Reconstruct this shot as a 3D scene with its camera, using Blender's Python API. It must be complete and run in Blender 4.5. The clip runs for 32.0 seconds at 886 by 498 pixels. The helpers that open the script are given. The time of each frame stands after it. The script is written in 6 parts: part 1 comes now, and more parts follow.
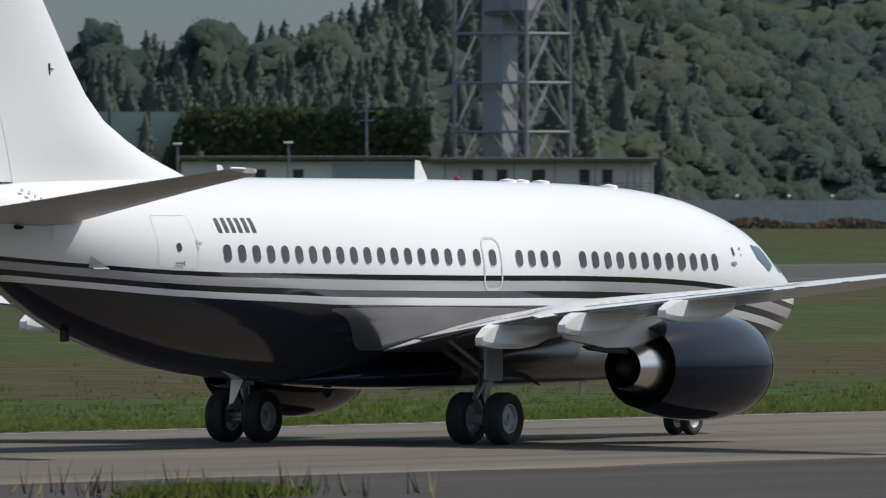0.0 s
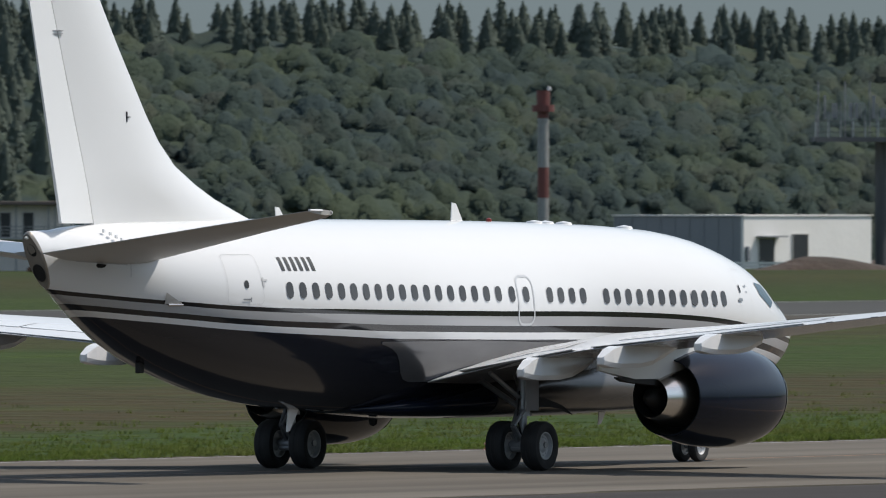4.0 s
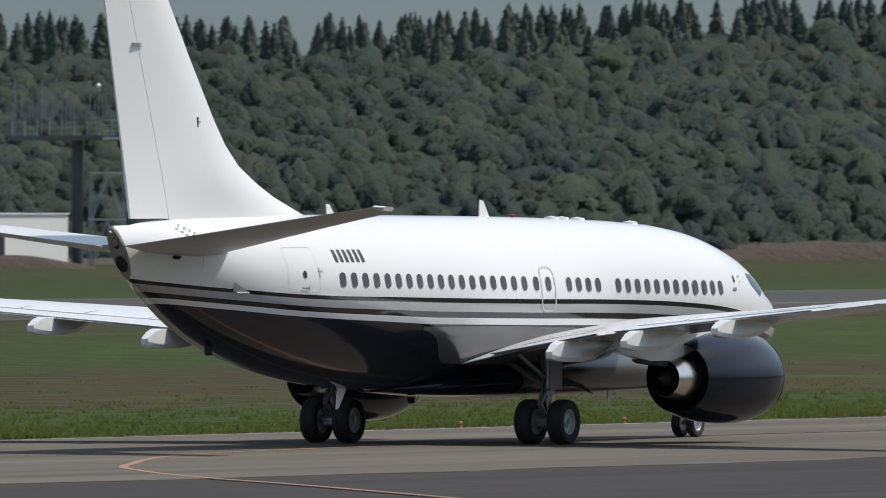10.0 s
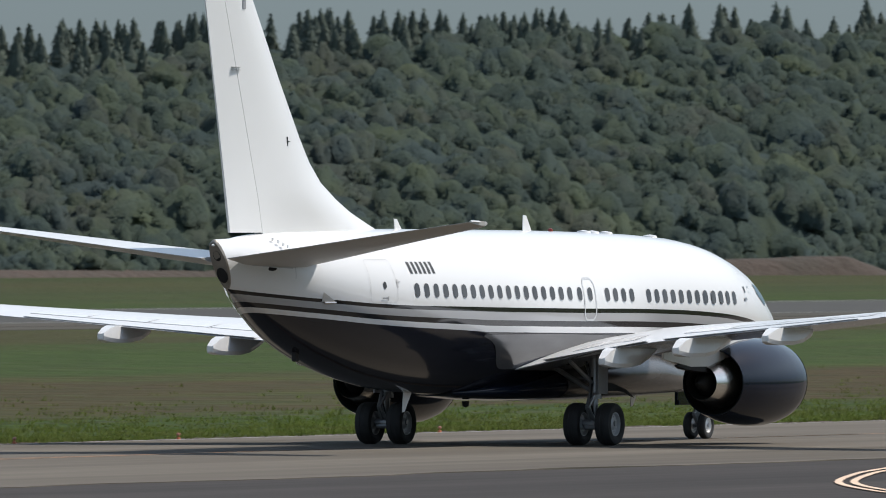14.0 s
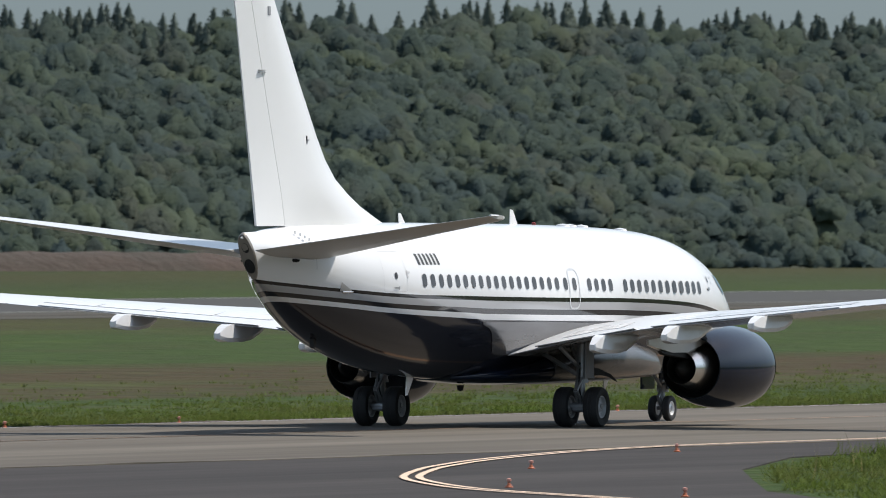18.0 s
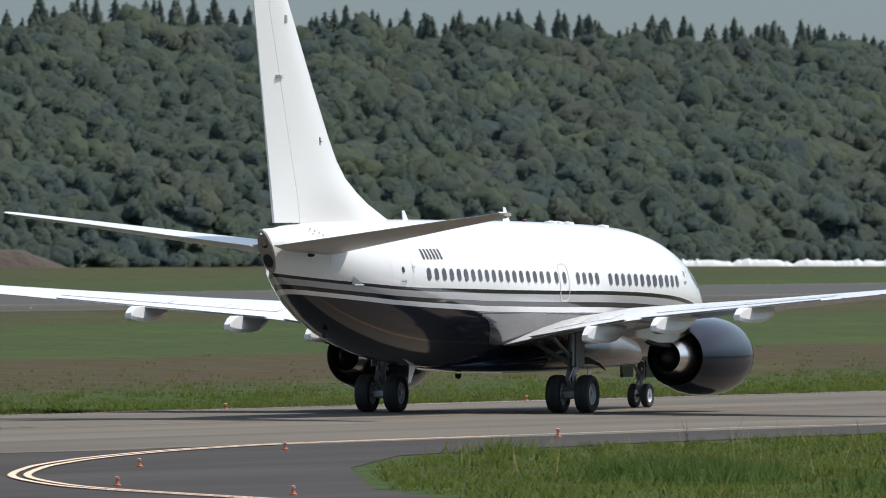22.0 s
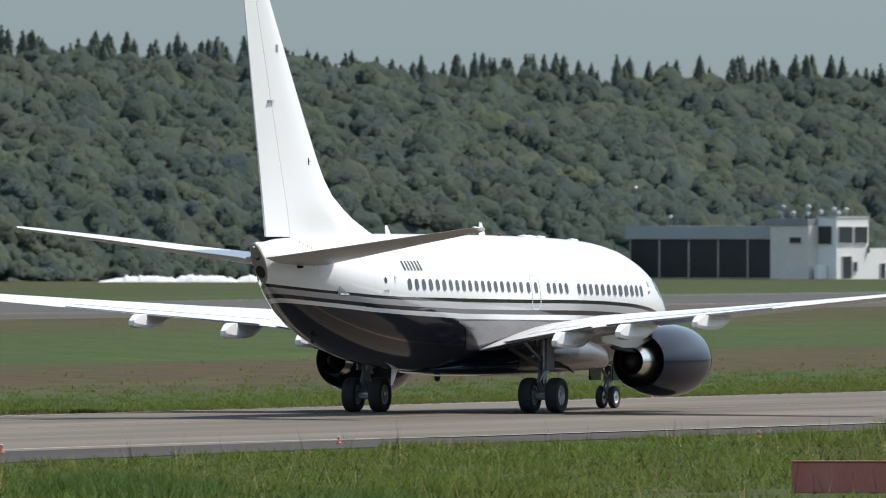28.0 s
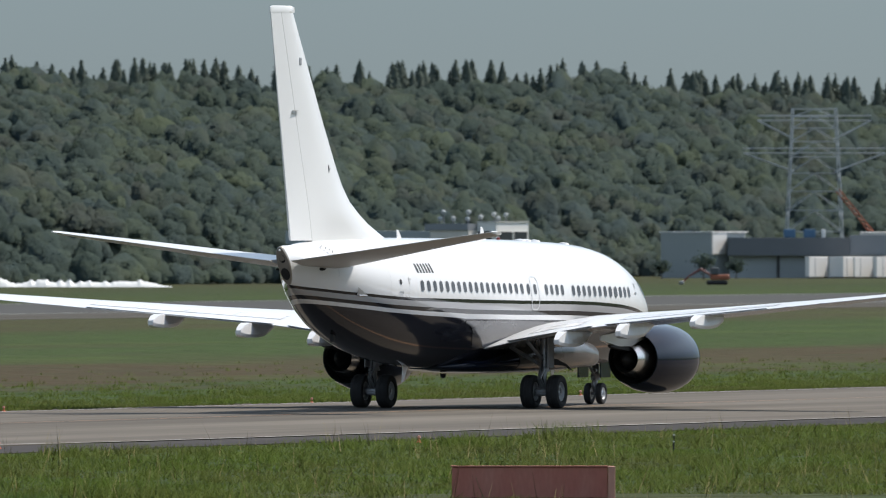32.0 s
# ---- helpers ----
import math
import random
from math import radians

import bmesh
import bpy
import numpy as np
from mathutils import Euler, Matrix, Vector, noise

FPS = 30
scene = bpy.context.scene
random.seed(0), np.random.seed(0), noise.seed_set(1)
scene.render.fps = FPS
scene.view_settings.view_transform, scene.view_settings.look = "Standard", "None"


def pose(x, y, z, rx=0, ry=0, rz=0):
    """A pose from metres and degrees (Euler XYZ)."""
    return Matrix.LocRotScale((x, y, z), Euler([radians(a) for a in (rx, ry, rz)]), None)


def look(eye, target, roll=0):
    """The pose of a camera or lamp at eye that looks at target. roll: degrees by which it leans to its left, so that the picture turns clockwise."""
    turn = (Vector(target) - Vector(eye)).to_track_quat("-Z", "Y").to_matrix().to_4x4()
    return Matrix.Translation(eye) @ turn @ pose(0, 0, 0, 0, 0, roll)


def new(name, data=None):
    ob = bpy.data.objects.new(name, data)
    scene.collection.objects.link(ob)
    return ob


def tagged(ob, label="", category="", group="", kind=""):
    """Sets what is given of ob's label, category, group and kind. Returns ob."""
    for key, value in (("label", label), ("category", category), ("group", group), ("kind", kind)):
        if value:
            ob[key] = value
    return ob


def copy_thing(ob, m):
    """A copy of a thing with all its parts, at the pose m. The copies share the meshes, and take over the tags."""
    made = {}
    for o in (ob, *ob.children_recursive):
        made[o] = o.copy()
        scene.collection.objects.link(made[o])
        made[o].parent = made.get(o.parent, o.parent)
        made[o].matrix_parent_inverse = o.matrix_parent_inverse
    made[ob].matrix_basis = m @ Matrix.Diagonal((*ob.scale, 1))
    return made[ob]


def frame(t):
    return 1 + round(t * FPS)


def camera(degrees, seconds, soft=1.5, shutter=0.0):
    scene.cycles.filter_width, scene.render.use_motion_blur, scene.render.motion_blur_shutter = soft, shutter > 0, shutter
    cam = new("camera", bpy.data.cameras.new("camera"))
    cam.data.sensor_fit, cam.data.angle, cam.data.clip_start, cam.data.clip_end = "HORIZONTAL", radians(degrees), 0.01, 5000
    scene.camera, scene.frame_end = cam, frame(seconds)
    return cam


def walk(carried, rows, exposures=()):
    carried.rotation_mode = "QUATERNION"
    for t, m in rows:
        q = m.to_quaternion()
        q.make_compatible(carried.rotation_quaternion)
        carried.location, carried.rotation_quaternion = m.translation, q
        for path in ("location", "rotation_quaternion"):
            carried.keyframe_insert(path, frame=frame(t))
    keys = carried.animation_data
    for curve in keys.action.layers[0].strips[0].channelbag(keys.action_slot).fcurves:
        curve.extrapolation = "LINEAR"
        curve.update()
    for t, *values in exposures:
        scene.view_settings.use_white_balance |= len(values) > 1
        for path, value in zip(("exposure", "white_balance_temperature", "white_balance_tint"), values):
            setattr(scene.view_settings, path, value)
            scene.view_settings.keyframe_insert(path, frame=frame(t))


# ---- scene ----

# The camera stands on a low viewing mound and pans after the aircraft. x to the right, y away from it, z up.
# Airfield plan: u runs along the taxiway, v to its right; both start under the camera.
EYE = (0.0, 0.0, 6.055)
HEAD = radians(31.6)


def W(u, v, z=0.0):
    """A place on the airfield plan."""
    return Vector((u * math.sin(HEAD) + v * math.cos(HEAD), u * math.cos(HEAD) - v * math.sin(HEAD), z))


cam = camera(2.865, 32.0, soft=0.95, shutter=0.5)
cam.data.dof.use_dof, cam.data.dof.focus_distance, cam.data.dof.aperture_fstop = True, 436.0, 8.5
walk(cam, [(t, pose(*EYE, 90.0045 + tilt, 0, -pan)) for t, pan, tilt in (
    (0, 0, -0.3383), (0.5, 0.2333, -0.3047), (1, 0.4693, -0.2684), (1.5, 0.7305, -0.2436), (2, 0.9752, -0.2228), (2.5, 1.1872, -0.2149),
    (3, 1.3779, -0.2119), (3.5, 1.6284, -0.2033), (5.5, 2.5295, -0.1927), (6, 2.7517, -0.195), (6.5, 2.9453, -0.1966), (7, 3.1238, -0.1994),
    (7.5, 3.3298, -0.2006), (8, 3.5743, -0.2007), (8.5, 3.7962, -0.2023), (9, 4.0264, -0.207), (9.5, 4.2548, -0.2094), (10, 4.4705, -0.2028),
    (10.5, 4.6644, -0.1963), (11, 4.8537, -0.1899), (11.5, 5.04, -0.1877), (12, 5.2197, -0.1849), (12.5, 5.3748, -0.176), (13, 5.5474, -0.1601),
    (13.5, 5.721, -0.1491), (14, 5.9134, -0.1519), (14.5, 6.1202, -0.153), (16.5, 6.8353, -0.1672), (17, 6.989, -0.1679), (17.5, 7.1587, -0.1677),
    (18, 7.3201, -0.1677), (18.5, 7.515, -0.1677), (19, 7.6828, -0.1676), (19.5, 7.8328, -0.1675), (20, 7.9864, -0.1706), (20.5, 8.1446, -0.1709),
    (21, 8.3042, -0.1721), (21.5, 8.4467, -0.1722), (22, 8.5873, -0.1736), (22.5, 8.7451, -0.1738), (23, 8.8913, -0.1675), (23.5, 9.0421, -0.1604),
    (24, 9.1796, -0.1532), (24.5, 9.3252, -0.1524), (25, 9.4682, -0.1511), (25.5, 9.6098, -0.15), (27.5, 10.2196, -0.1274), (28, 10.3875, -0.1222),
    (28.5, 10.5317, -0.1209), (29, 10.6911, -0.1195), (29.5, 10.852, -0.12), (30, 10.9836, -0.117), (30.5, 11.1095, -0.117), (31, 11.2075, -0.117),
    (31.5, 11.3557, -0.1086), (32, 11.4873, -0.1059),
)], exposures=[(0, 0.15), (6, 0.15), (9, 0.16), (13, 0.28), (19, 0.47), (25.5, 0.64), (28, 0.74), (31, 0.78), (31.6, 0.78), (32, 0.53)])

# seconds, x, y and heading of the taxiing aircraft (at its main wheels)
TAXI = (
    (0, -1.6, 357.27, 31.52), (1, 1.67, 362.67, 31.59), (2, 4.96, 368.12, 31.61), (3, 8.25, 373.65, 31.69), (3.5, 9.92, 376.43, 31.63),
    (5.5, 16.69, 388.34, 31.63), (6, 18.4, 391.2, 31.71), (7, 21.83, 396.97, 32.1), (8, 25.28, 402.77, 32.22), (9, 28.77, 408.6, 32.5),
    (10, 32.32, 414.44, 32.81), (11, 35.91, 420.32, 32.68), (12, 39.5, 426.23, 32.16), (13, 43.03, 432.21, 31.66), (14, 46.55, 438.21, 31.11),
    (14.5, 48.29, 441.21, 30.89), (16.5, 55.27, 453.65, 30.35), (17, 57, 456.69, 30.28), (18, 60.46, 462.8, 30.3), (19, 63.94, 468.92, 30.47),
    (20, 67.46, 475.03, 30.52), (21, 71, 481.16, 30.44), (22, 74.54, 487.31, 30.46), (23, 78.07, 493.44, 30.22), (24, 81.59, 499.55, 29.94),
    (25, 85.1, 505.6, 30.68), (25.5, 86.91, 508.6, 31.41), (27.5, 94.38, 520.37, 32.37), (28, 96.29, 523.34, 32.35), (29, 100.09, 529.29, 32.11),
    (30, 103.99, 535.26, 32.06), (31, 107.83, 541.29, 32.27), (32, 111.74, 547.38, 32),
)

# ---- light ----
SUN = Vector((0.68, 0.3, 1.0)).normalized()
world = bpy.data.worlds.new("sky")
scene.world = world
world.use_nodes = True
sky = world.node_tree.nodes.new("ShaderNodeTexSky")
sky.sky_type, sky.sun_disc = "NISHITA", False
sky.sun_elevation, sky.sun_rotation = math.asin(SUN.z), math.atan2(SUN.x, SUN.y)
sky.air_density, sky.dust_density, sky.ozone_density = 1.0, 0.3, 3.0
back = world.node_tree.nodes["Background"]
back.inputs["Strength"].default_value = 0.14
# a bank of grey haze lies along the horizon
wn, wl = world.node_tree.nodes, world.node_tree.links
way = wn.new("ShaderNodeSeparateXYZ")
wl.new(wn.new("ShaderNodeTexCoord").outputs["Generated"], way.inputs[0])
low_ = wn.new("ShaderNodeMapRange")
low_.interpolation_type = "SMOOTHSTEP"
low_.inputs["From Min"].default_value, low_.inputs["From Max"].default_value = 0.0, 0.35
wl.new(way.outputs["Z"], low_.inputs[0])
haze = wn.new("ShaderNodeMix")
haze.data_type = "RGBA"
haze.inputs["A"].default_value, haze.inputs["B"].default_value = (0.187, 0.243, 0.345, 1), (1.55, 1.22, 0.92, 1)
wl.new(low_.outputs[0], haze.inputs["Factor"])
toned = wn.new("ShaderNodeMix")
toned.data_type, toned.blend_type = "RGBA", "MULTIPLY"
toned.inputs["Factor"].default_value = 1.0
wl.new(sky.outputs[0], toned.inputs["A"])
wl.new(haze.outputs["Result"], toned.inputs["B"])
wl.new(toned.outputs["Result"], back.inputs["Color"])
sun = new("sun", bpy.data.lights.new("sun", "SUN"))
sun.data.energy, sun.data.angle, sun.data.color = 3.8, radians(0.6), (1.0, 0.94, 0.86)
sun.matrix_world = look(SUN * 500, (0, 0, 0))


# ---- materials ----
def material(name, colour, rough=0.6, metal=0.0, vary=0.0, scale=1.0, bump=0.0, grain=0.0, second=None, coat=0.0, island=0.0, alpha=1.0, spec=0.5, stretch=(1, 1, 1), each=0.0, obj=False):
    """A surface whose colour varies at two scales, with a fine relief."""
    m = bpy.data.materials.new(name)
    m.use_nodes = True
    t = m.node_tree
    n, l = t.nodes, t.links
    b = n["Principled BSDF"]
    b.inputs["Roughness"].default_value, b.inputs["Metallic"].default_value = rough, metal
    b.inputs["Coat Weight"].default_value, b.inputs["Specular IOR Level"].default_value = coat, spec
    b.inputs["Coat Roughness"].default_value = 0.08
    col = n.new("ShaderNodeRGB")
    col.outputs[0].default_value = (*colour, 1)
    out = col.outputs[0]
    where = n.new("ShaderNodeTexCoord").outputs["Object"]
    mapping = n.new("ShaderNodeMapping")
    mapping.inputs["Scale"].default_value = stretch
    l.new(where, mapping.inputs[0])
    where = mapping.outputs[0]

    def tone(source, low, high, other):
        nonlocal out
        ramp = n.new("ShaderNodeMapRange")
        ramp.inputs["From Min"].default_value, ramp.inputs["From Max"].default_value = 0.3, 0.7
        ramp.inputs["To Min"].default_value, ramp.inputs["To Max"].default_value = low, high
        l.new(source, ramp.inputs[0])
        mix = n.new("ShaderNodeMix")
        mix.data_type = "RGBA"
        l.new(ramp.outputs[0], mix.inputs["Factor"])
        l.new(out, mix.inputs["A"])
        mix.inputs["B"].default_value = (*other, 1)
        out = mix.outputs["Result"]

    def cloud(s, detail=4):
        k = n.new("ShaderNodeTexNoise")
        k.inputs["Scale"].default_value, k.inputs["Detail"].default_value = s, detail
        l.new(where, k.inputs["Vector"])
        return k.outputs["Fac"]

    other = second or tuple(c * 0.5 for c in colour)
    if vary:
        tone(cloud(scale), 0, vary, other)
    if grain:
        tone(cloud(scale * 9, 6), 0, grain, tuple(c * 0.55 for c in colour))
    if island:
        g = n.new("ShaderNodeNewGeometry")
        tone(g.outputs["Random Per Island"], 0, island, other)
    if each:
        g = n.new("ShaderNodeObjectInfo")
        tone(g.outputs["Random"], 0, each, other)
    l.new(out, b.inputs["Base Color"])
    if bump:
        k = n.new("ShaderNodeBump")
        k.inputs["Strength"].default_value, k.inputs["Distance"].default_value = bump, 0.1 / scale
        l.new(cloud(scale * 6, 5), k.inputs["Height"])
        l.new(k.outputs[0], b.inputs["Normal"])
    return m


def livery(name, zb, bands, xs):
    """Fuselage paint: bands below the curve zb(x), each (depth below it in metres, colour)."""
    m = material(name, (0.73, 0.73, 0.725), 0.09, vary=0.1, scale=0.6, second=(0.66, 0.66, 0.65), spec=0.45)
    t = m.node_tree
    n, l = t.nodes, t.links
    b = n["Principled BSDF"]
    white = b.inputs["Base Color"].links[0].from_socket
    co = n.new("ShaderNodeTexCoord").outputs["Object"]
    sep = n.new("ShaderNodeSeparateXYZ")
    l.new(co, sep.inputs[0])
    unit = n.new("ShaderNodeMapRange")
    unit.inputs["From Min"].default_value, unit.inputs["From Max"].default_value = xs[0], xs[1]
    l.new(sep.outputs["X"], unit.inputs[0])
    curve = n.new("ShaderNodeFloatCurve")
    pts = curve.mapping.curves[0].points
    rows = [((x - xs[0]) / (xs[1] - xs[0]), z / 6) for x, z in zb]
    pts[0].location, pts[1].location = rows[0], rows[-1]
    for r in rows[1:-1]:
        pts.new(*r)
    curve.mapping.update()
    l.new(unit.outputs[0], curve.inputs["Value"])
    up = n.new("ShaderNodeMath")
    up.operation = "MULTIPLY_ADD"
    up.inputs[1].default_value = 6
    l.new(curve.outputs[0], up.inputs[0])
    neg = n.new("ShaderNodeMath")
    neg.operation = "MULTIPLY"
    neg.inputs[1].default_value = -1
    l.new(sep.outputs["Z"], neg.inputs[0])
    l.new(neg.outputs[0], up.inputs[2])
    slim = n.new("ShaderNodeMapRange")
    slim.inputs["From Min"].default_value, slim.inputs["From Max"].default_value = -13.5, -4.0
    slim.inputs["To Min"].default_value, slim.inputs["To Max"].default_value = 1.36, 1.0
    l.new(sep.outputs["X"], slim.inputs[0])
    depth = n.new("ShaderNodeMath")
    depth.operation = "MULTIPLY"
    l.new(up.outputs[0], depth.inputs[0])
    l.new(slim.outputs[0], depth.inputs[1])
    up = depth
    ramp = n.new("ShaderNodeValToRGB")
    ramp.color_ramp.interpolation = "CONSTANT"
    el = ramp.color_ramp.elements
    el[0].position, el[0].color = 0, (1, 1, 1, 1)
    el[1].position, el[1].color = bands[0][0], (*bands[0][1], 1)
    for d, c in bands[1:]:
        el.new(d).color = (*c, 1)
    l.new(up.outputs[0], ramp.inputs[0])
    below = n.new("ShaderNodeMath")
    below.operation = "GREATER_THAN"
    below.inputs[1].default_value = bands[0][0]
    l.new(up.outputs[0], below.inputs[0])
    mix = n.new("ShaderNodeMix")
    mix.data_type = "RGBA"
    l.new(below.outputs[0], mix.inputs["Factor"])
    l.new(white, mix.inputs["A"])
    l.new(ramp.outputs[0], mix.inputs["B"])
    l.new(mix.outputs["Result"], b.inputs["Base Color"])
    return m


NAVY = (0.018, 0.019, 0.026)
ZB = ((-15.6, 4.02), (-13.5, 3.80), (-11.5, 3.66), (-9.5, 3.555), (-5, 3.47), (0.6, 3.40), (6, 3.35), (9, 3.27), (11.2, 3.15), (13.5, 2.95), (15.5, 2.75), (17.1, 2.62))
PAINT = livery("white_navy_paint", ZB, ((0.003, (0.012, 0.012, 0.013)), (0.112, (0.38, 0.38, 0.385)), (0.32, (0.016, 0.016, 0.018)), (0.46, (0.73, 0.73, 0.73)), (0.61, NAVY)), (-15.6, 17.1))
WHITE = material("white_paint", (0.79, 0.785, 0.775), 0.25, vary=0.1, scale=0.8, second=(0.71, 0.705, 0.69), coat=0.4)
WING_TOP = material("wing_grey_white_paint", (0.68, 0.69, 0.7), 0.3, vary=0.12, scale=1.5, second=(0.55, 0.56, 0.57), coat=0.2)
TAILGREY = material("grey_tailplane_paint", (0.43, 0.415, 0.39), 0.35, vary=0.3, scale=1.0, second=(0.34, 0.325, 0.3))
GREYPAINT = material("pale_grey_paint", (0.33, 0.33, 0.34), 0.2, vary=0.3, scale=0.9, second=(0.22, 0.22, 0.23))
SILVERPAINT = material("silver_metallic_paint", (0.15, 0.15, 0.156), 0.16, 0.4, vary=0.5, scale=1.2, second=(0.08, 0.08, 0.085), stretch=(0.5, 1, 2))
SEAM = material("grey_seam", (0.5, 0.5, 0.5), 0.6)
EXIT_RIM = material("light_grey_outline", (0.55, 0.56, 0.57), 0.3, vary=0.2, scale=4)
HUB = material("pale_wheel_metal", (0.5, 0.51, 0.52), 0.45, 0.3, vary=0.4, scale=6, second=(0.3, 0.3, 0.3))
LAMP_GLASS = material("clear_lamp_glass", (0.7, 0.72, 0.7), 0.1)
SILVER = material("bright_metal", (0.76, 0.73, 0.69), 0.22, 1.0, vary=0.2, scale=6, second=(0.5, 0.48, 0.45))
STEEL = material("dull_steel", (0.34, 0.35, 0.36), 0.4, 0.6, vary=0.4, scale=5, second=(0.16, 0.16, 0.16))
NAVYPAINT = material("navy_paint", (0.008, 0.012, 0.023), 0.08, spec=0.27, vary=0.3, scale=1.0, second=(0.01, 0.014, 0.026))
BELLY_GREY = material("dull_grey_belly_paint", (0.105, 0.098, 0.092), 0.22, 0.2, vary=0.7, scale=0.9, second=(0.05, 0.048, 0.048), stretch=(0.6, 1, 2))
BLACK = material("sooty_black", (0.01, 0.01, 0.01), 0.7, vary=0.3, scale=6, second=(0.03, 0.03, 0.03))
RUBBER = material("tyre_rubber", (0.014, 0.014, 0.015), 0.75, vary=0.5, scale=4, second=(0.04, 0.038, 0.035), bump=0.1)
GLASS = material("dark_cabin_glass", (0.045, 0.045, 0.047), 0.28, vary=0.4, scale=3, second=(0.09, 0.09, 0.09), each=0.5, spec=0.3)
SHIELD = material("windscreen_glass", (0.03, 0.06, 0.068), 0.08)
LETTER = material("black_marking", (0.02, 0.02, 0.02), 0.5)
RED_GLASS = material("red_beacon_glass", (0.2, 0.02, 0.012), 0.3)
TAILMETAL = material("brown_tinged_metal", (0.34, 0.31, 0.27), 0.45, 0.4, vary=0.5, scale=3, second=(0.2, 0.18, 0.15))


# ---- mesh helpers ----
def mesh_object(name, verts, faces, mat, parent=None, smooth=False, label="", m=None):
    me = bpy.data.meshes.new(name)
    me.from_pydata([tuple(v) for v in verts], [], faces)
    me.materials.append(mat)
    if smooth:
        me.polygons.foreach_set("use_smooth", [True] * len(me.polygons))
        me.set_sharp_from_angle(angle=radians(40))
    me.update()
    ob = new(name, me)
    if parent:
        ob.parent = parent
    if label:
        ob["label"] = label
    if m is not None:
        ob.matrix_basis = m
    return ob


def loft(rings, closed=True, caps=True):
    """Verts and faces of a skin over rings of equal length."""
    k = len(rings[0])
    verts = [v for r in rings for v in r]
    faces = []
    for i in range(len(rings) - 1):
        for j in range(k if closed else k - 1):
            a, b = i * k + j, i * k + (j + 1) % k
            faces.append((a, b, b + k, a + k))
    if caps:
        faces += [tuple(range(k - 1, -1, -1)), tuple(range(len(verts) - k, len(verts)))]
    return verts, faces


def lathe(profile, axis="x", n=32, centre=(0, 0, 0), caps=False):
    rings = []
    for a, r in profile:
        ring = []
        for i in range(n):
            c, s = r * math.cos(2 * math.pi * i / n), r * math.sin(2 * math.pi * i / n)
            p = {"x": (a, c, s), "y": (s, a, c), "z": (c, s, a)}[axis]
            ring.append(tuple(p[k] + centre[k] for k in range(3)))
        rings.append(ring)
    return loft(rings, caps=caps)


def joined(*pieces):
    verts, faces = [], []
    for v, f in pieces:
        k = len(verts)
        verts += v
        faces += [tuple(i + k for i in q) for q in f]
    return verts, faces


def tube(a, b, r, n=8, r2=None):
    a, b = Vector(a), Vector(b)
    q = (b - a).to_track_quat("Z", "Y").to_matrix()
    ring = lambda p, k: [tuple(p + q @ Vector((k * math.cos(2 * math.pi * i / n), k * math.sin(2 * math.pi * i / n), 0))) for i in range(n)]
    return loft([ring(a, r), ring(b, r if r2 is None else r2)])


def box(x0, x1, y0, y1, z0, z1, b=0.0):
    """A block with its edges cut by b."""
    if not b:
        v = [(x, y, z) for x in (x0, x1) for y in (y0, y1) for z in (z0, z1)]
        return v, [(0, 1, 3, 2), (4, 6, 7, 5), (0, 4, 5, 1), (2, 3, 7, 6), (0, 2, 6, 4), (1, 5, 7, 3)]
    ring = lambda z, k: [(x0 + k + b, y0 + k, z), (x1 - k - b, y0 + k, z), (x1 - k, y0 + k + b, z), (x1 - k, y1 - k - b, z), (x1 - k - b, y1 - k, z), (x0 + k + b, y1 - k, z), (x0 + k, y1 - k - b, z), (x0 + k, y0 + k + b, z)]
    return loft([ring(z0, b), ring(z0 + b, 0), ring(z1 - b, 0), ring(z1, b)])


def spline(table):
    """A smooth curve through rows of (x, y)."""
    xs, ys = np.array([r[0] for r in table], float), np.array([r[1] for r in table], float)
    order = np.argsort(xs)
    xs, ys = xs[order], ys[order]
    d = np.diff(ys) / np.diff(xs)
    s = np.concatenate([[d[0]], np.where(d[1:] * d[:-1] > 0, 2 * d[1:] * d[:-1] / (d[1:] + d[:-1] + 1e-12), 0), [d[-1]]])

    def at(x):
        x = min(max(x, xs[0]), xs[-1])
        i = min(int(np.searchsorted(xs, x, "right")) - 1, len(xs) - 2)
        h = xs[i + 1] - xs[i]
        t = (x - xs[i]) / h
        return float(ys[i] * (2 * t ** 3 - 3 * t ** 2 + 1) + s[i] * h * (t ** 3 - 2 * t ** 2 + t) + ys[i + 1] * (3 * t ** 2 - 2 * t ** 3) + s[i + 1] * h * (t ** 3 - t ** 2))
    return at


def part(name, piece, mat, parent, label="", smooth=False, m=None):
    return mesh_object(name, piece[0], piece[1], mat, parent, smooth, label, m)


# ---- twin-jet airliner ----
CROWN = spline(((-15.7, 5.0), (-14.5, 5.2), (-12, 5.32), (-6, 5.38), (-3.9, 5.37), (2.2, 5.33), (6, 5.27), (9.2, 5.18), (11.3, 5.0), (12.6, 4.77), (14.0, 4.42), (14.7, 4.17), (15.4, 3.83), (16.2, 3.48), (16.8, 3.05), (17.1, 2.66)))
BELLY = spline(((-15.7, 4.25), (-14.9, 3.93), (-13.6, 3.35), (-12.2, 2.72), (-10.4, 2.14), (-8.5, 1.72), (-6.5, 1.45), (-4.7, 1.33), (-1.7, 1.23), (6.6, 1.2), (12, 1.25), (14, 1.42), (15.5, 1.78), (16.5, 2.2), (17.1, 2.64)))
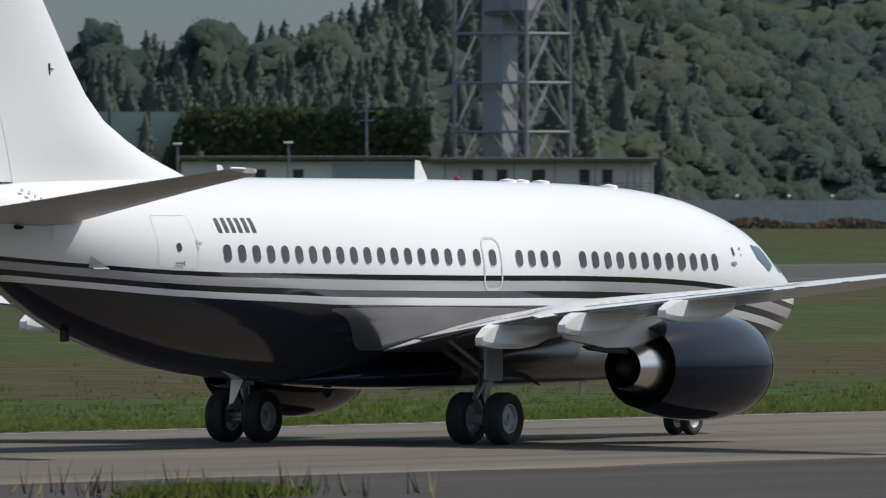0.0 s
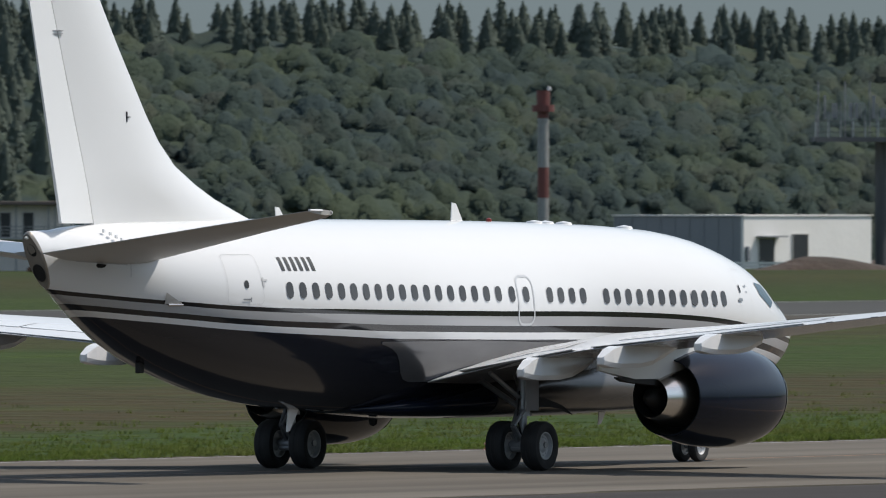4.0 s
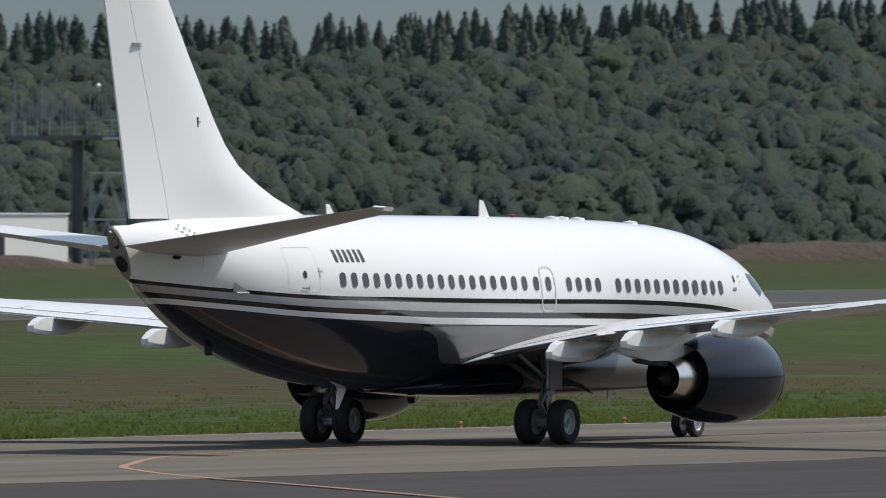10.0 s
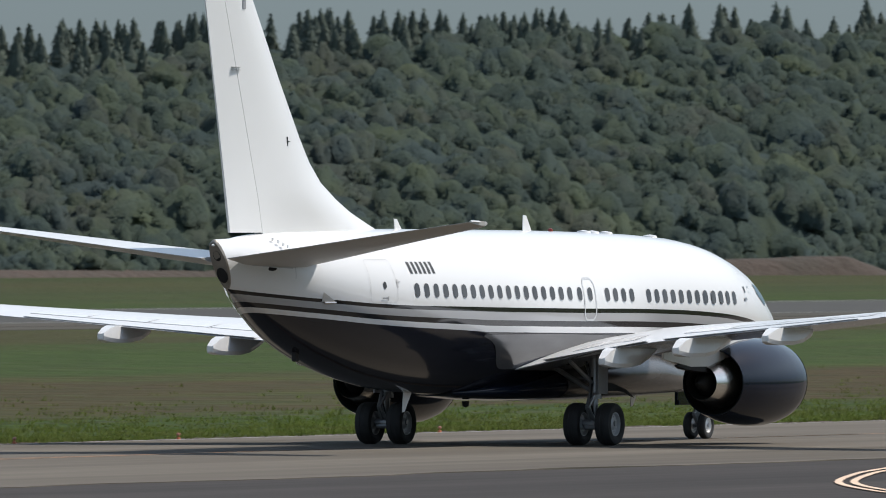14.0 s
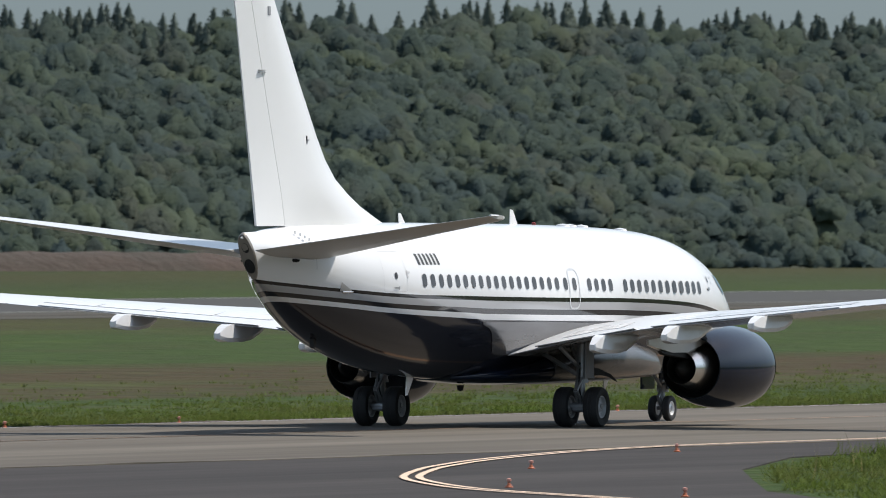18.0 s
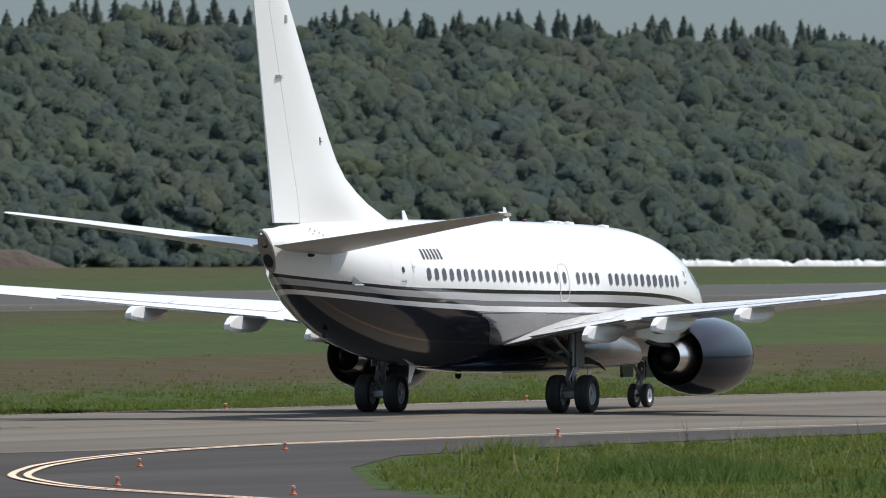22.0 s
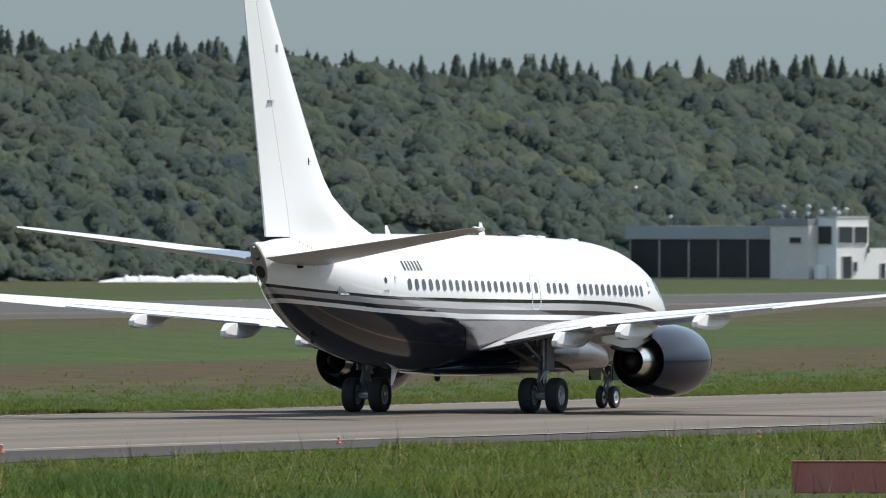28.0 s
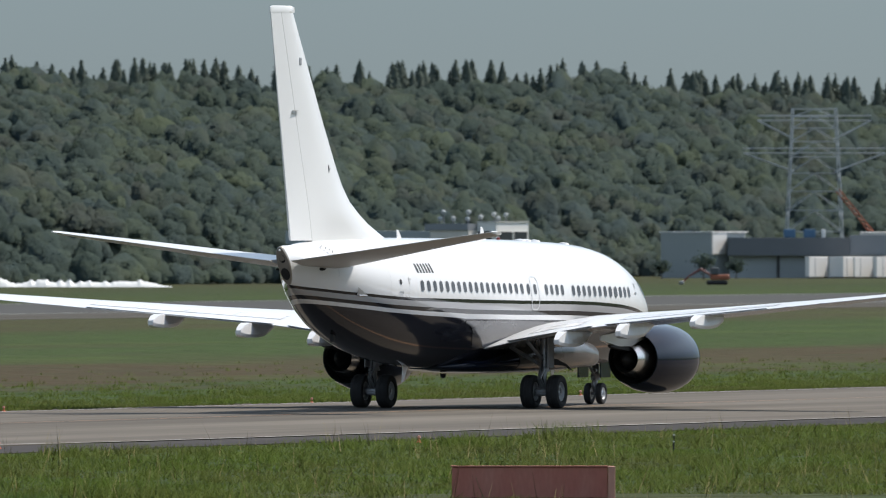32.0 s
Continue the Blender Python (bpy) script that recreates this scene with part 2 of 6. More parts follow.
GIRTH = spline(((-15.7, 0.2), (-14.9, 0.28), (-13.8, 0.74), (-12.2, 1.2), (-10.3, 1.58), (-8, 1.8), (-5, 1.88), (9.5, 1.86), (11, 1.77), (12, 1.63), (13, 1.44), (14, 1.21), (15, 0.96), (15.8, 0.72), (16.4, 0.53), (16.8, 0.33), (17.1, 0.02)))


def mid(x):
    return BELLY(x) + 0.53 * (CROWN(x) - BELLY(x))


def side(x, z):
    """Half width of the body at height z."""
    c = mid(x)
    k = (z - c) / (CROWN(x) - c if z > c else c - BELLY(x))
    return GIRTH(x) * math.sqrt(max(0.0, 1 - min(1, abs(k)) ** 2))


def dense(points, step=0.06):
    out = []
    for (x0, z0), (x1, z1) in zip(points, points[1:] + points[:1]):
        k = max(1, int(math.hypot(x1 - x0, z1 - z0) / step))
        out += [(x0 + (x1 - x0) * i / k, z0 + (z1 - z0) * i / k) for i in range(k)]
    return out


def skin_grid(x0, x1, low, high, sgn, lift=0.006, nx=8, nz=6):
    """A panel on the body's skin between the heights low(x) and high(x)."""
    rows = []
    for i in range(nx + 1):
        x = x0 + (x1 - x0) * i / nx
        a, b = (low(x), high(x)) if callable(low) else (low, high)
        rows.append([(x, sgn * (side(x, a + (b - a) * j / nz) + lift), a + (b - a) * j / nz) for j in range(nz + 1)])
    return loft(rows, closed=False, caps=False)


def skin_strip(points, width, sgn, lift=0.006):
    """A closed band that follows the body's skin along points (x, z)."""
    points = dense(points)
    n = len(points)
    verts, faces = [], []
    for i in range(n):
        (x0, z0), (x, z), (x1, z1) = points[i - 1], points[i], points[(i + 1) % n]
        d = Vector((x1 - x0, z1 - z0)).normalized() * width / 2
        for s in (-1, 1):
            px, pz = x - s * d.y, z + s * d.x
            verts.append((px, sgn * (side(px, pz) + lift), pz))
    for i in range(n):
        j = (i + 1) % n
        faces.append((2 * i, 2 * j, 2 * j + 1, 2 * i + 1))
    return verts, faces


def rounded(x0, x1, z0, z1, r, k=4):
    pts = []
    for cx, cz, a in ((x1 - r, z1 - r, 0), (x0 + r, z1 - r, 90), (x0 + r, z0 + r, 180), (x1 - r, z0 + r, 270)):
        pts += [(cx + r * math.cos(radians(a + 90 * i / k)), cz + r * math.sin(radians(a + 90 * i / k))) for i in range(k + 1)]
    return pts


def skin_patch(points, sgn, lift=0.004):
    """A filled panel on the body's skin."""
    return [(x, sgn * (side(x, z) + lift), z) for x, z in points], [tuple(range(len(points)))]


def aerofoil(le, te, y, z, thick, vertical=False, n=9, camber=0.0, set_angle=0.0):
    """A ring of a wing section from its leading edge x to its trailing edge x."""
    up, low = [], []
    for i in range(n):
        t = 0.5 - 0.5 * math.cos(math.pi * i / (n - 1))
        h = 0.5 * thick * (2.969 * math.sqrt(t) - 1.26 * t - 3.516 * t ** 2 + 2.843 * t ** 3 - 1.015 * t ** 4) + 0.004
        x = le + (te - le) * t
        c = -camber * t ** 3 + set_angle * (x - te)
        up.append((x, h + c))
        low.append((x, -h + c))
    ring = up + low[-1:0:-1]
    return [(x, h, z) if vertical else (x, y, z + h) for x, h in ring]


def wheel(parent, name, x, y, r, w, hub, outward):
    """Tyre with its rim: a part that turns about its axle."""
    prof = [(-w / 2 * 0.72, r * 0.55), (-w / 2 * 0.95, r * 0.66), (-w / 2, r * 0.8), (-w / 2 * 0.9, r * 0.93), (-w / 2 * 0.6, r * 0.99), (-w * 0.12, r), (-w * 0.1, r * 0.985), (w * 0.1, r * 0.985), (w * 0.12, r), (w / 2 * 0.6, r * 0.99), (w / 2 * 0.9, r * 0.93), (w / 2, r * 0.8), (w / 2 * 0.95, r * 0.66), (w / 2 * 0.72, r * 0.55)]
    t = part(name, lathe(prof, "y", 40), RUBBER, parent, smooth=True, m=pose(x, y, r))
    rim = lathe([(-w * 0.36, 0.0), (-w * 0.3, r * 0.2), (-w * 0.2, r * 0.28), (-w * 0.2, r * 0.46), (-w * 0.38, r * 0.52), (-w * 0.38, r * 0.56), (w * 0.38, r * 0.56), (w * 0.38, r * 0.52), (w * 0.2, r * 0.46), (w * 0.2, r * 0.28), (w * 0.3, r * 0.2), (w * 0.36, 0.0)], "y", 28)
    bolts = [tube((r * 0.37 * math.cos(a), -w * 0.24, r * 0.37 * math.sin(a)), (r * 0.37 * math.cos(a), w * 0.24, r * 0.37 * math.sin(a)), r * 0.035, 6) for a in [i * math.pi / 5 for i in range(10)]]
    part("rim", joined(rim, *bolts), hub, t, "pale metal wheel rim", True)
    return t


def airliner(label, paint, fin_paint, nacelle_paint, wing_paint, front, rear, windows, winglets):
    """front, rear: metres by which the body is longer ahead of and behind the wing."""
    plane = tagged(new("airliner"), label, "airliner")
    nose = lambda x: 14 + (x - 14) * 0.92 if x > 14 else x
    far = lambda x: nose(x) + front if x > 4 else x - rear if x < -4 else x * (1 + (front if x > 0 else rear) / 4)
    move = lambda piece: ([(far(x), y, z) for x, y, z in piece[0]], piece[1])
    # body
    xs = [17.1, 17.05, 16.95, 16.8, 16.6, 16.3, 16, 15.6, 15.2, 14.8, 14.4, 14, 13.5, 13, 12.4, 11.8, 11, 10, 8, 6, 4, 2, 0, -2, -4, -5, -6, -7, -8, -9, -10, -11, -12, -13, -13.8, -14.4, -14.85]
    rings = []
    for x in xs:
        c, n = mid(x), 48
        ring = []
        for i in range(n):
            a = 2 * math.pi * i / n
            s = math.sin(a)
            ring.append((x, GIRTH(x) * math.cos(a), c + s * (CROWN(x) - c if s > 0 else c - BELLY(x))))
        rings.append(ring)
    rings.append([(-14.92 - 0.72 * min(1, max(0, (z - 3.93) / 1.15)), y * 0.72, 3.95 + (z - 3.93) * 0.97) for x, y, z in rings[-1]])
    body = part("fuselage", move(loft(rings)), paint, plane, smooth=True)
    end = rings[-1]
    cone = [[(x + 0.0, y * k, 4.5 + (z - 4.5) * k) for x, y, z in end] for k in (1.0, 0.96, 0.9)]
    cone = [[(x - d, y, z) for x, y, z in r] for r, d in zip(cone, (0, 0.05, 0.07))]
    part("tail_cone", move(loft(cone)), TAILMETAL, plane, "dull bare-metal tail cone", True)
    on_end = lambda z, d: -14.92 - 0.72 * min(1, max(0, (z - 3.93) / 1.15)) - d
    for z, r, nm in ((4.27, 0.17, "exhaust_outlet"), (4.74, 0.12, "cooling_inlet")):
        rings5 = [[(on_end(z + k * r * math.sin(2 * math.pi * q / 20), d), 0.75 * k * r * math.cos(2 * math.pi * q / 20), z + k * r * math.sin(2 * math.pi * q / 20)) for q in range(20)] for k, d in ((1.08, 0.068), (1.06, 0.085), (0.96, 0.09), (0.93, 0.074))]
        part(nm, move(loft(rings5)), BLACK, plane, smooth=True)
    part("tail_light", move(lathe([(-15.62, 0.03), (-15.72, 0.035), (-15.78, 0.02), (-15.79, 0.0)], "x", 10, (0, 0, 5.0))), LAMP_GLASS, plane, "small clear tail light", True)
    for s in (-1, 1):
        # cabin windows
        shape = rounded(-0.135, 0.135, -0.168, 0.168, 0.11, 3)
        rim_shape = rounded(-0.139, 0.139, -0.172, 0.172, 0.113, 3)
        k = len(shape)
        rim_mesh = ([(x, 0, z) for x, z in rim_shape] + [(x, 0.002, z) for x, z in shape], [(i, (i + 1) % k, k + (i + 1) % k, k + i) for i in range(k)])
        frame0 = pane0 = None
        for x, z in windows:
            x0 = min(17, max(-15, x - front if x > 4 + front else x + rear if x < -4 - rear else x))
            y = side(x0, z)
            slope = math.degrees(math.atan2(side(x0, z - 0.15) - side(x0, z + 0.15), 0.3))
            turn = math.degrees(math.atan2(side(x0 + 0.2, z) - side(x0 - 0.2, z), 0.4))
            m = pose(x, s * (y + 0.003), z, s * slope, 0, s * turn + (180 if s < 0 else 0))
            if s < 0:
                m = pose(x, -(y + 0.003), z, -slope, 0, -turn) @ pose(0, 0, 0, 0, 0, 180)
            if frame0 is None:
                frame0 = part("window", rim_mesh, paint if paint is not PAINT else WHITE, plane, m=m)
                pane0 = part("pane", ([(px, 0.004, pz) for px, pz in shape], [tuple(range(k))]), GLASS, frame0)
            else:
                f = new("window", frame0.data)
                f.parent, f.matrix_basis = plane, m
                p = new("pane", pane0.data)
                p.parent = f
        # doors
        part("overwing_exit", move(skin_strip(rounded(1.62, 2.30, 3.10, 4.14, 0.2), 0.05, s)), EXIT_RIM if paint is PAINT else SEAM, plane, "bright rounded outline of the overwing exit")
        door = part("rear_door", move(skin_strip(rounded(-10.2, -8.97, 3.6, 4.64, 0.1), 0.009, s)), SEAM, plane, "thin outline of the rear service door")
        part("peephole", move(skin_patch(rounded(-9.62, -9.47, 3.93, 4.1, 0.07), s, 0.008)), LETTER, door)
        part("door_handle", move(joined(skin_patch(rounded(-9.7, -9.45, 3.68, 3.715, 0.015), s, 0.012), skin_patch(rounded(-9.45, -9.41, 3.64, 3.74, 0.015), s, 0.014))), STEEL, door)
        part("vent_flap", move(joined(skin_patch(rounded(-8.98, -8.78, 4.08, 4.12, 0.015), s, 0.01), skin_patch(rounded(-8.96, -8.9, 3.95, 4.16, 0.02), s, 0.008))), SEAM, door)
        part("front_door", move(skin_strip(rounded(12.0, 12.8, 2.5, 4.25, 0.12), 0.006, s)), SEAM, plane, "thin outline of the front door")
        part("sensor", move(skin_patch(rounded(12.05, 12.14, 3.73, 3.91, 0.04), s, 0.014)), LETTER, plane)
        part("pitot_probe", move(skin_patch(rounded(11.85, 12.12, 3.54, 3.61, 0.02), s, 0.02)), STEEL, plane)
        part("angle_vane", move(skin_patch(rounded(12.5, 12.62, 3.86, 3.9, 0.015), s, 0.02)), STEEL, plane)
        part("static_port", move(skin_patch(rounded(12.52, 12.57, 3.72, 3.77, 0.02), s, 0.012)), STEEL, plane)
        # flight-deck glass: the slanted panes of one side
        part("flight_deck_window", move(skin_grid(13.52, 14.72, lambda x: float(np.interp(x, (13.52, 13.62, 14.3, 14.72), (3.86, 3.66, 3.38, 3.5))), lambda x: float(np.interp(x, (13.52, 14.2, 14.72), (3.95, 3.89, 3.55))), s, 0.01, 14, 5)), SHIELD, plane)
        front_pane = []
        for zz, y0, y1 in ((3.36, 0.7, 0.06), (3.56, 0.68, 0.06), (3.76, 0.6, 0.06)):
            row = []
            for i in range(5):
                y = y0 + (y1 - y0) * i / 4
                lo, hi = 14.0, 16.9
                for _ in range(24):
                    xm = (lo + hi) / 2
                    if side(xm, zz) > y:
                        lo = xm
                    else:
                        hi = xm
                row.append((lo + 0.022, s * y, zz + 0.01))
            front_pane.append(row)
        part("windscreen", move(loft(front_pane, closed=False, caps=False)), SHIELD, plane)
        # outlet of the cooling air with its scoop
        part("pack_outlet", move(skin_grid(-12.1, -11.62, lambda x: 3.62, lambda x: 3.86 - 0.48 * (x + 12.1), s, 0.012)), TAILGREY, plane)
        part("outlet_lip", move(tube((-12.0, s * (side(-12.0, 3.6) + 0.02), 3.6), (-11.6, s * (side(-11.6, 3.6) + 0.03), 3.6), 0.03, 8, 0.02)), SILVER, plane, smooth=True)
        # wing
        rows = []
        for y, le, te, z, th in ((1.4, 5.9, -1.5, 2.0, 0.1), (2.4, 5.4, -1.55, 2.2, 0.09), (3.6, 4.7, -1.62, 2.44, 0.085), (5.4, 3.45, -1.8, 2.67, 0.085), (8.5, 1.75, -2.55, 2.95, 0.08), (12, -0.15, -3.28, 3.25, 0.08), (15.5, -2.05, -3.98, 3.56, 0.08), (16.9, -2.8, -4.28, 3.69, 0.075), (17.15, -3.05, -4.33, 3.72, 0.05)):
            rows.append(aerofoil(le, te, s * y, z, th * (le - te), camber=0.015 * (le - te), set_angle=float(np.interp(y, (1.4, 3.6, 5.4, 8.5, 17), (0.05, 0.045, 0.032, 0.018, 0.005)))))
        wing = part("wing", loft([q[:9] for q in rows], closed=False, caps=False), wing_paint, plane, "white swept wing", True)
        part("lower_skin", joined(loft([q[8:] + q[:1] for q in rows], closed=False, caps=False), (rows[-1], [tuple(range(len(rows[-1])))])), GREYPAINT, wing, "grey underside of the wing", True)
        # spoiler panels on top, ahead of the flaps
        plan_y = (1.4, 2.4, 3.6, 5.4, 8.5, 12, 15.5, 16.9)
        def top_skin(y, t, lift):
            at = lambda col: float(np.interp(y, plan_y, col))
            a, b, z, th = at((5.9, 5.4, 4.7, 3.45, 1.75, -0.15, -2.05, -2.8)), at((-1.5, -1.55, -1.62, -1.8, -2.55, -3.28, -3.98, -4.28)), at((2.0, 2.2, 2.44, 2.67, 2.95, 3.25, 3.56, 3.69)), at((0.1, 0.09, 0.085, 0.085, 0.08, 0.08, 0.08, 0.075))
            c = a - b
            h = 0.5 * th * c * (2.969 * math.sqrt(t) - 1.26 * t - 3.516 * t ** 2 + 2.843 * t ** 3 - 1.015 * t ** 4) + 0.004
            x = a - c * t
            return (x, s * y, z + h - 0.015 * c * t ** 3 + float(np.interp(y, (1.4, 3.6, 5.4, 8.5, 17), (0.05, 0.045, 0.032, 0.018, 0.005))) * (x - b) + lift)
        for ya, yb, t0, t1 in ((2.5, 4.3, 0.66, 0.84), (5.7, 7.1, 0.6, 0.8), (7.15, 8.6, 0.6, 0.8), (8.65, 10.1, 0.6, 0.8), (10.15, 11.5, 0.62, 0.8)):
            rows6 = [[top_skin(y, t0, 0.0), top_skin(y, t0 + 0.01, 0.006), top_skin(y, (t0 + t1) / 2, 0.01), top_skin(y, t1, 0.015), top_skin(y, t1, 0.0)] for y in (ya, (ya + yb) / 2, yb)]
            part("spoiler", loft(rows6, closed=False, caps=False), WHITE, wing, "white spoiler panel", False)
        for y in (12.2, 13.4, 14.6):
            part("static_wick", tube(top_skin(y, 0.99, 0.0), tuple(Vector(top_skin(y, 0.99, 0.0)) + Vector((-0.3, 0, -0.01))), 0.008, 5), LETTER, wing)
        # slot lines of flap and aileron on top
        for ya, yb in ((2.2, 5.1), (5.6, 11.4), (11.7, 15.6)):
            k = lambda y: (np.interp(y, (1.4, 5.4, 17.15), (-1.5, -1.8, -4.33)), np.interp(y, (1.4, 3.6, 5.4, 8.5, 17.15), (2.0, 2.44, 2.67, 2.95, 3.72)))
            (xa, za), (xb, zb2) = k(ya), k(yb)
            deep = 1.25 if ya < 11 else 0.5
            flap = [[(xa + deep, s * ya, za + 0.02), (xa - 0.03, s * ya, za - 0.02), (xa - 0.025, s * ya, za - 0.035), (xa + deep * 0.5, s * ya, za - 0.1)], [(xb + deep * 0.75, s * yb, zb2 + 0.02), (xb - 0.03, s * yb, zb2 - 0.015), (xb - 0.025, s * yb, zb2 - 0.03), (xb + deep * 0.4, s * yb, zb2 - 0.08)]]
            if ya < 11:
                part("flap", loft(flap), wing_paint, wing, "slightly lowered trailing-edge flap")
        if winglets:
            tip = [aerofoil(-3.05, -4.33, s * 17.15, 3.72, 0.08), aerofoil(-3.5, -4.4, s * 17.5, 3.85, 0.07), aerofoil(-4.2, -4.95, s * 17.75, 4.7, 0.05), aerofoil(-4.9, -5.35, s * 17.95, 6.0, 0.03)]
            part("winglet", loft(tip), TIP_GREEN, wing, "green blended winglet", True)
        # flap-track fairings
        for y, x0, length, z in ((4.14, -2.35, 3.3, 2.14), (6.36, -2.84, 3.4, 2.41), (9.07, -3.5, 2.9, 2.72)):
            rings2 = []
            cap = {4.14: 0.31, 6.36: 0.28, 9.07: 0.24}[y]
            for d, w, top, low in ((0.0, 0.06, 0.04, -0.09), (0.03, 0.1, 0.06, -0.12), (0.35, 0.16, cap * 0.75, -0.17), (0.65, 0.19, cap, -0.19), (1.4, 0.2, cap, -0.19), (2.0, 0.19, cap, -0.13), (2.6, 0.14, cap, 0.02), (length, 0.03, cap, cap - 0.04)):
                x = x0 + d
                rings2.append([(x, s * y - w * 0.8, z + top), (x, s * y + w * 0.8, z + top), (x, s * y + w, z + min(top, low + 0.1)), (x, s * y + w * 0.8, z + low), (x, s * y - w * 0.8, z + low), (x, s * y - w, z + min(top, low + 0.1))])
            part("flap_track_fairing", loft(rings2), WHITE, wing, "white wedge-tailed flap track fairing")
        # engine
        c = (0, s * 4.83, 1.54)
        outer = [(2.82, 0.8), (2.82, 0.83), (3.3, 0.945), (3.9, 1.04), (4.7, 1.1), (5.4, 1.1), (5.9, 1.06), (6.3, 0.99), (6.55, 0.91), (6.68, 0.84), (6.72, 0.8), (6.6, 0.765), (6.2, 0.75), (5.7, 0.76)]
        nac = part("engine", lathe(outer, "x", 40, c), nacelle_paint, plane, "glossy engine cowling", True)
        part("inlet_lip", lathe([(6.5, 0.935), (6.69, 0.845), (6.735, 0.8), (6.6, 0.758), (6.4, 0.752)], "x", 40, c), SILVER, nac, "polished inlet lip", True)
        part("fan", lathe([(5.75, 0.76), (5.72, 0.3), (6.1, 0.0)], "x", 32, c), STEEL, nac, smooth=True)
        part("bypass_duct", lathe([(2.83, 0.805), (3.4, 0.76), (3.6, 0.5)], "x", 40, c), BLACK, nac, smooth=True)
        part("core_nozzle", lathe([(3.18, 0.645), (3.1, 0.64), (3.08, 0.62), (2.6, 0.54), (2.12, 0.43), (2.1, 0.425), (2.12, 0.415)], "x", 36, c), SILVER, nac, "bright metal exhaust nozzle", True)
        part("core_cowl", lathe([(3.7, 0.68), (3.4, 0.66), (3.17, 0.645)], "x", 36, c), BLACK, nac, smooth=True)
        part("nozzle_mouth", lathe([(2.105, 0.424), (2.2, 0.4), (2.6, 0.36)], "x", 36, c), BLACK, nac, smooth=True)
        part("exhaust_plug", lathe([(2.55, 0.36), (2.4, 0.26), (2.15, 0.2), (1.95, 0.1), (1.85, 0.0)], "x", 28, c), BLACK, nac, smooth=True)
        py = [[(6.0, s * 4.83 + d, z + 0.0) for d, z in ((-0.05, 2.5), (0.05, 2.5), (0.05, 2.56), (-0.05, 2.56))], [(4.6, s * 4.83 + d, z) for d, z in ((-0.16, 2.42), (0.16, 2.42), (0.16, 2.68), (-0.16, 2.68))], [(3.2, s * 4.83 + d, z) for d, z in ((-0.2, 1.95), (0.2, 1.95), (0.18, 2.6), (-0.18, 2.6))], [(1.2, s * 4.83 + d, z) for d, z in ((-0.14, 1.95), (0.14, 1.95), (0.14, 2.4), (-0.14, 2.4))], [(-0.2, s * 4.83 + d, z) for d, z in ((-0.03, 2.15), (0.03, 2.15), (0.03, 2.3), (-0.03, 2.3))]]
        part("pylon", loft(py), WHITE, plane, "white engine pylon", True)
        shield = [[(x, s * 4.83 + d, z) for d, z in ((-w, lo), (w, lo), (w, hi), (-w, hi))] for x, w, lo, hi in ((3.3, 0.17, 1.66, 1.96), (2.4, 0.16, 1.78, 1.96), (0.9, 0.1, 1.9, 1.985), (0.6, 0.05, 1.97, 2.0))]
        part("heat_shield", loft(shield), BLACK, plane, "sooty heat shield under the pylon")
        # tailplane
        rows = [aerofoil(le, te, s * y, z, 0.1 * (le - te), set_angle=-0.042) for y, le, te, z in ((0.35, -11.75, -15.65, 4.68), (2.5, -12.95, -15.98, 4.95), (5, -14.25, -16.3, 5.28), (6.9, -15.2, -16.5, 5.52), (7.18, -15.5, -16.52, 5.56))]
        stab = part("tailplane", move(loft([q[:9] for q in rows], closed=False, caps=False)), WING_TOP, plane, "tailplane with white top and grey underside", True)
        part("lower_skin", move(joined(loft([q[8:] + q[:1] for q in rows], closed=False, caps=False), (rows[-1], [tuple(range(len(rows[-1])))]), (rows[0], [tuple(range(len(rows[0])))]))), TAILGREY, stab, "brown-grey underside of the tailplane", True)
        part("leading_edge", move(loft([[(q[0][0] + 0.012, q[0][1], q[0][2] + dz) for dz in (-0.02, 0.02)] + [(q[0][0] - 0.09, q[0][1], q[0][2] + dz) for dz in (0.055, -0.055)] for q in rows])), WHITE, stab, "bright metal leading edge", True)
        part("tip_light", move(tube((-15.95, s * 7.19, 5.565), (-16.5, s * 7.21, 5.575), 0.028, 8)), WHITE, stab, smooth=True)
        # main gear
        y = s * 2.86
        part("main_strut", joined(tube((0.0, y, 0.5), (0.05, y, 1.25), 0.095, 14), tube((0.05, y, 1.18), (0.1, y, 2.3), 0.15, 14), tube((0.05, y, 1.16), (0.05, y, 1.24), 0.18, 14), tube((0, y - 0.6, 0.55), (0, y + 0.6, 0.55), 0.07, 12)), STEEL, plane, "grey main landing gear strut", True)
        for dy in (-0.06, 0.06):
            part("torque_link", joined(tube((-0.08, y + dy, 0.62), (-0.38, y + dy * 0.5, 0.95), 0.045, 8, 0.035), tube((-0.38, y + dy * 0.5, 0.95), (-0.08, y + dy, 1.28), 0.035, 8, 0.05)), STEEL, plane, smooth=True)
        part("strut_door", loft([[(0.32, y + s * 0.2, z), (-0.22, y + s * 0.2, z), (-0.22, y + s * 0.235, z), (0.32, y + s * 0.235, z)] for z in (1.28, 1.5, 2.25)]), GREYPAINT, plane, "pale grey door fixed to the strut")
        part("retraction_arm", joined(tube((0.1, y, 1.75), (0.75, y - s * 0.35, 2.15), 0.06, 8), tube((0.06, y, 1.45), (0.55, y - s * 0.5, 2.05), 0.035, 6)), STEEL, plane, smooth=True)
        part("axle_beam", joined(tube((0, y - 0.24, 0.53), (0, y + 0.24, 0.53), 0.13, 14), tube((-0.12, y - 0.18, 0.45), (-0.12, y + 0.18, 0.45), 0.06, 8)), STEEL, plane, smooth=True)
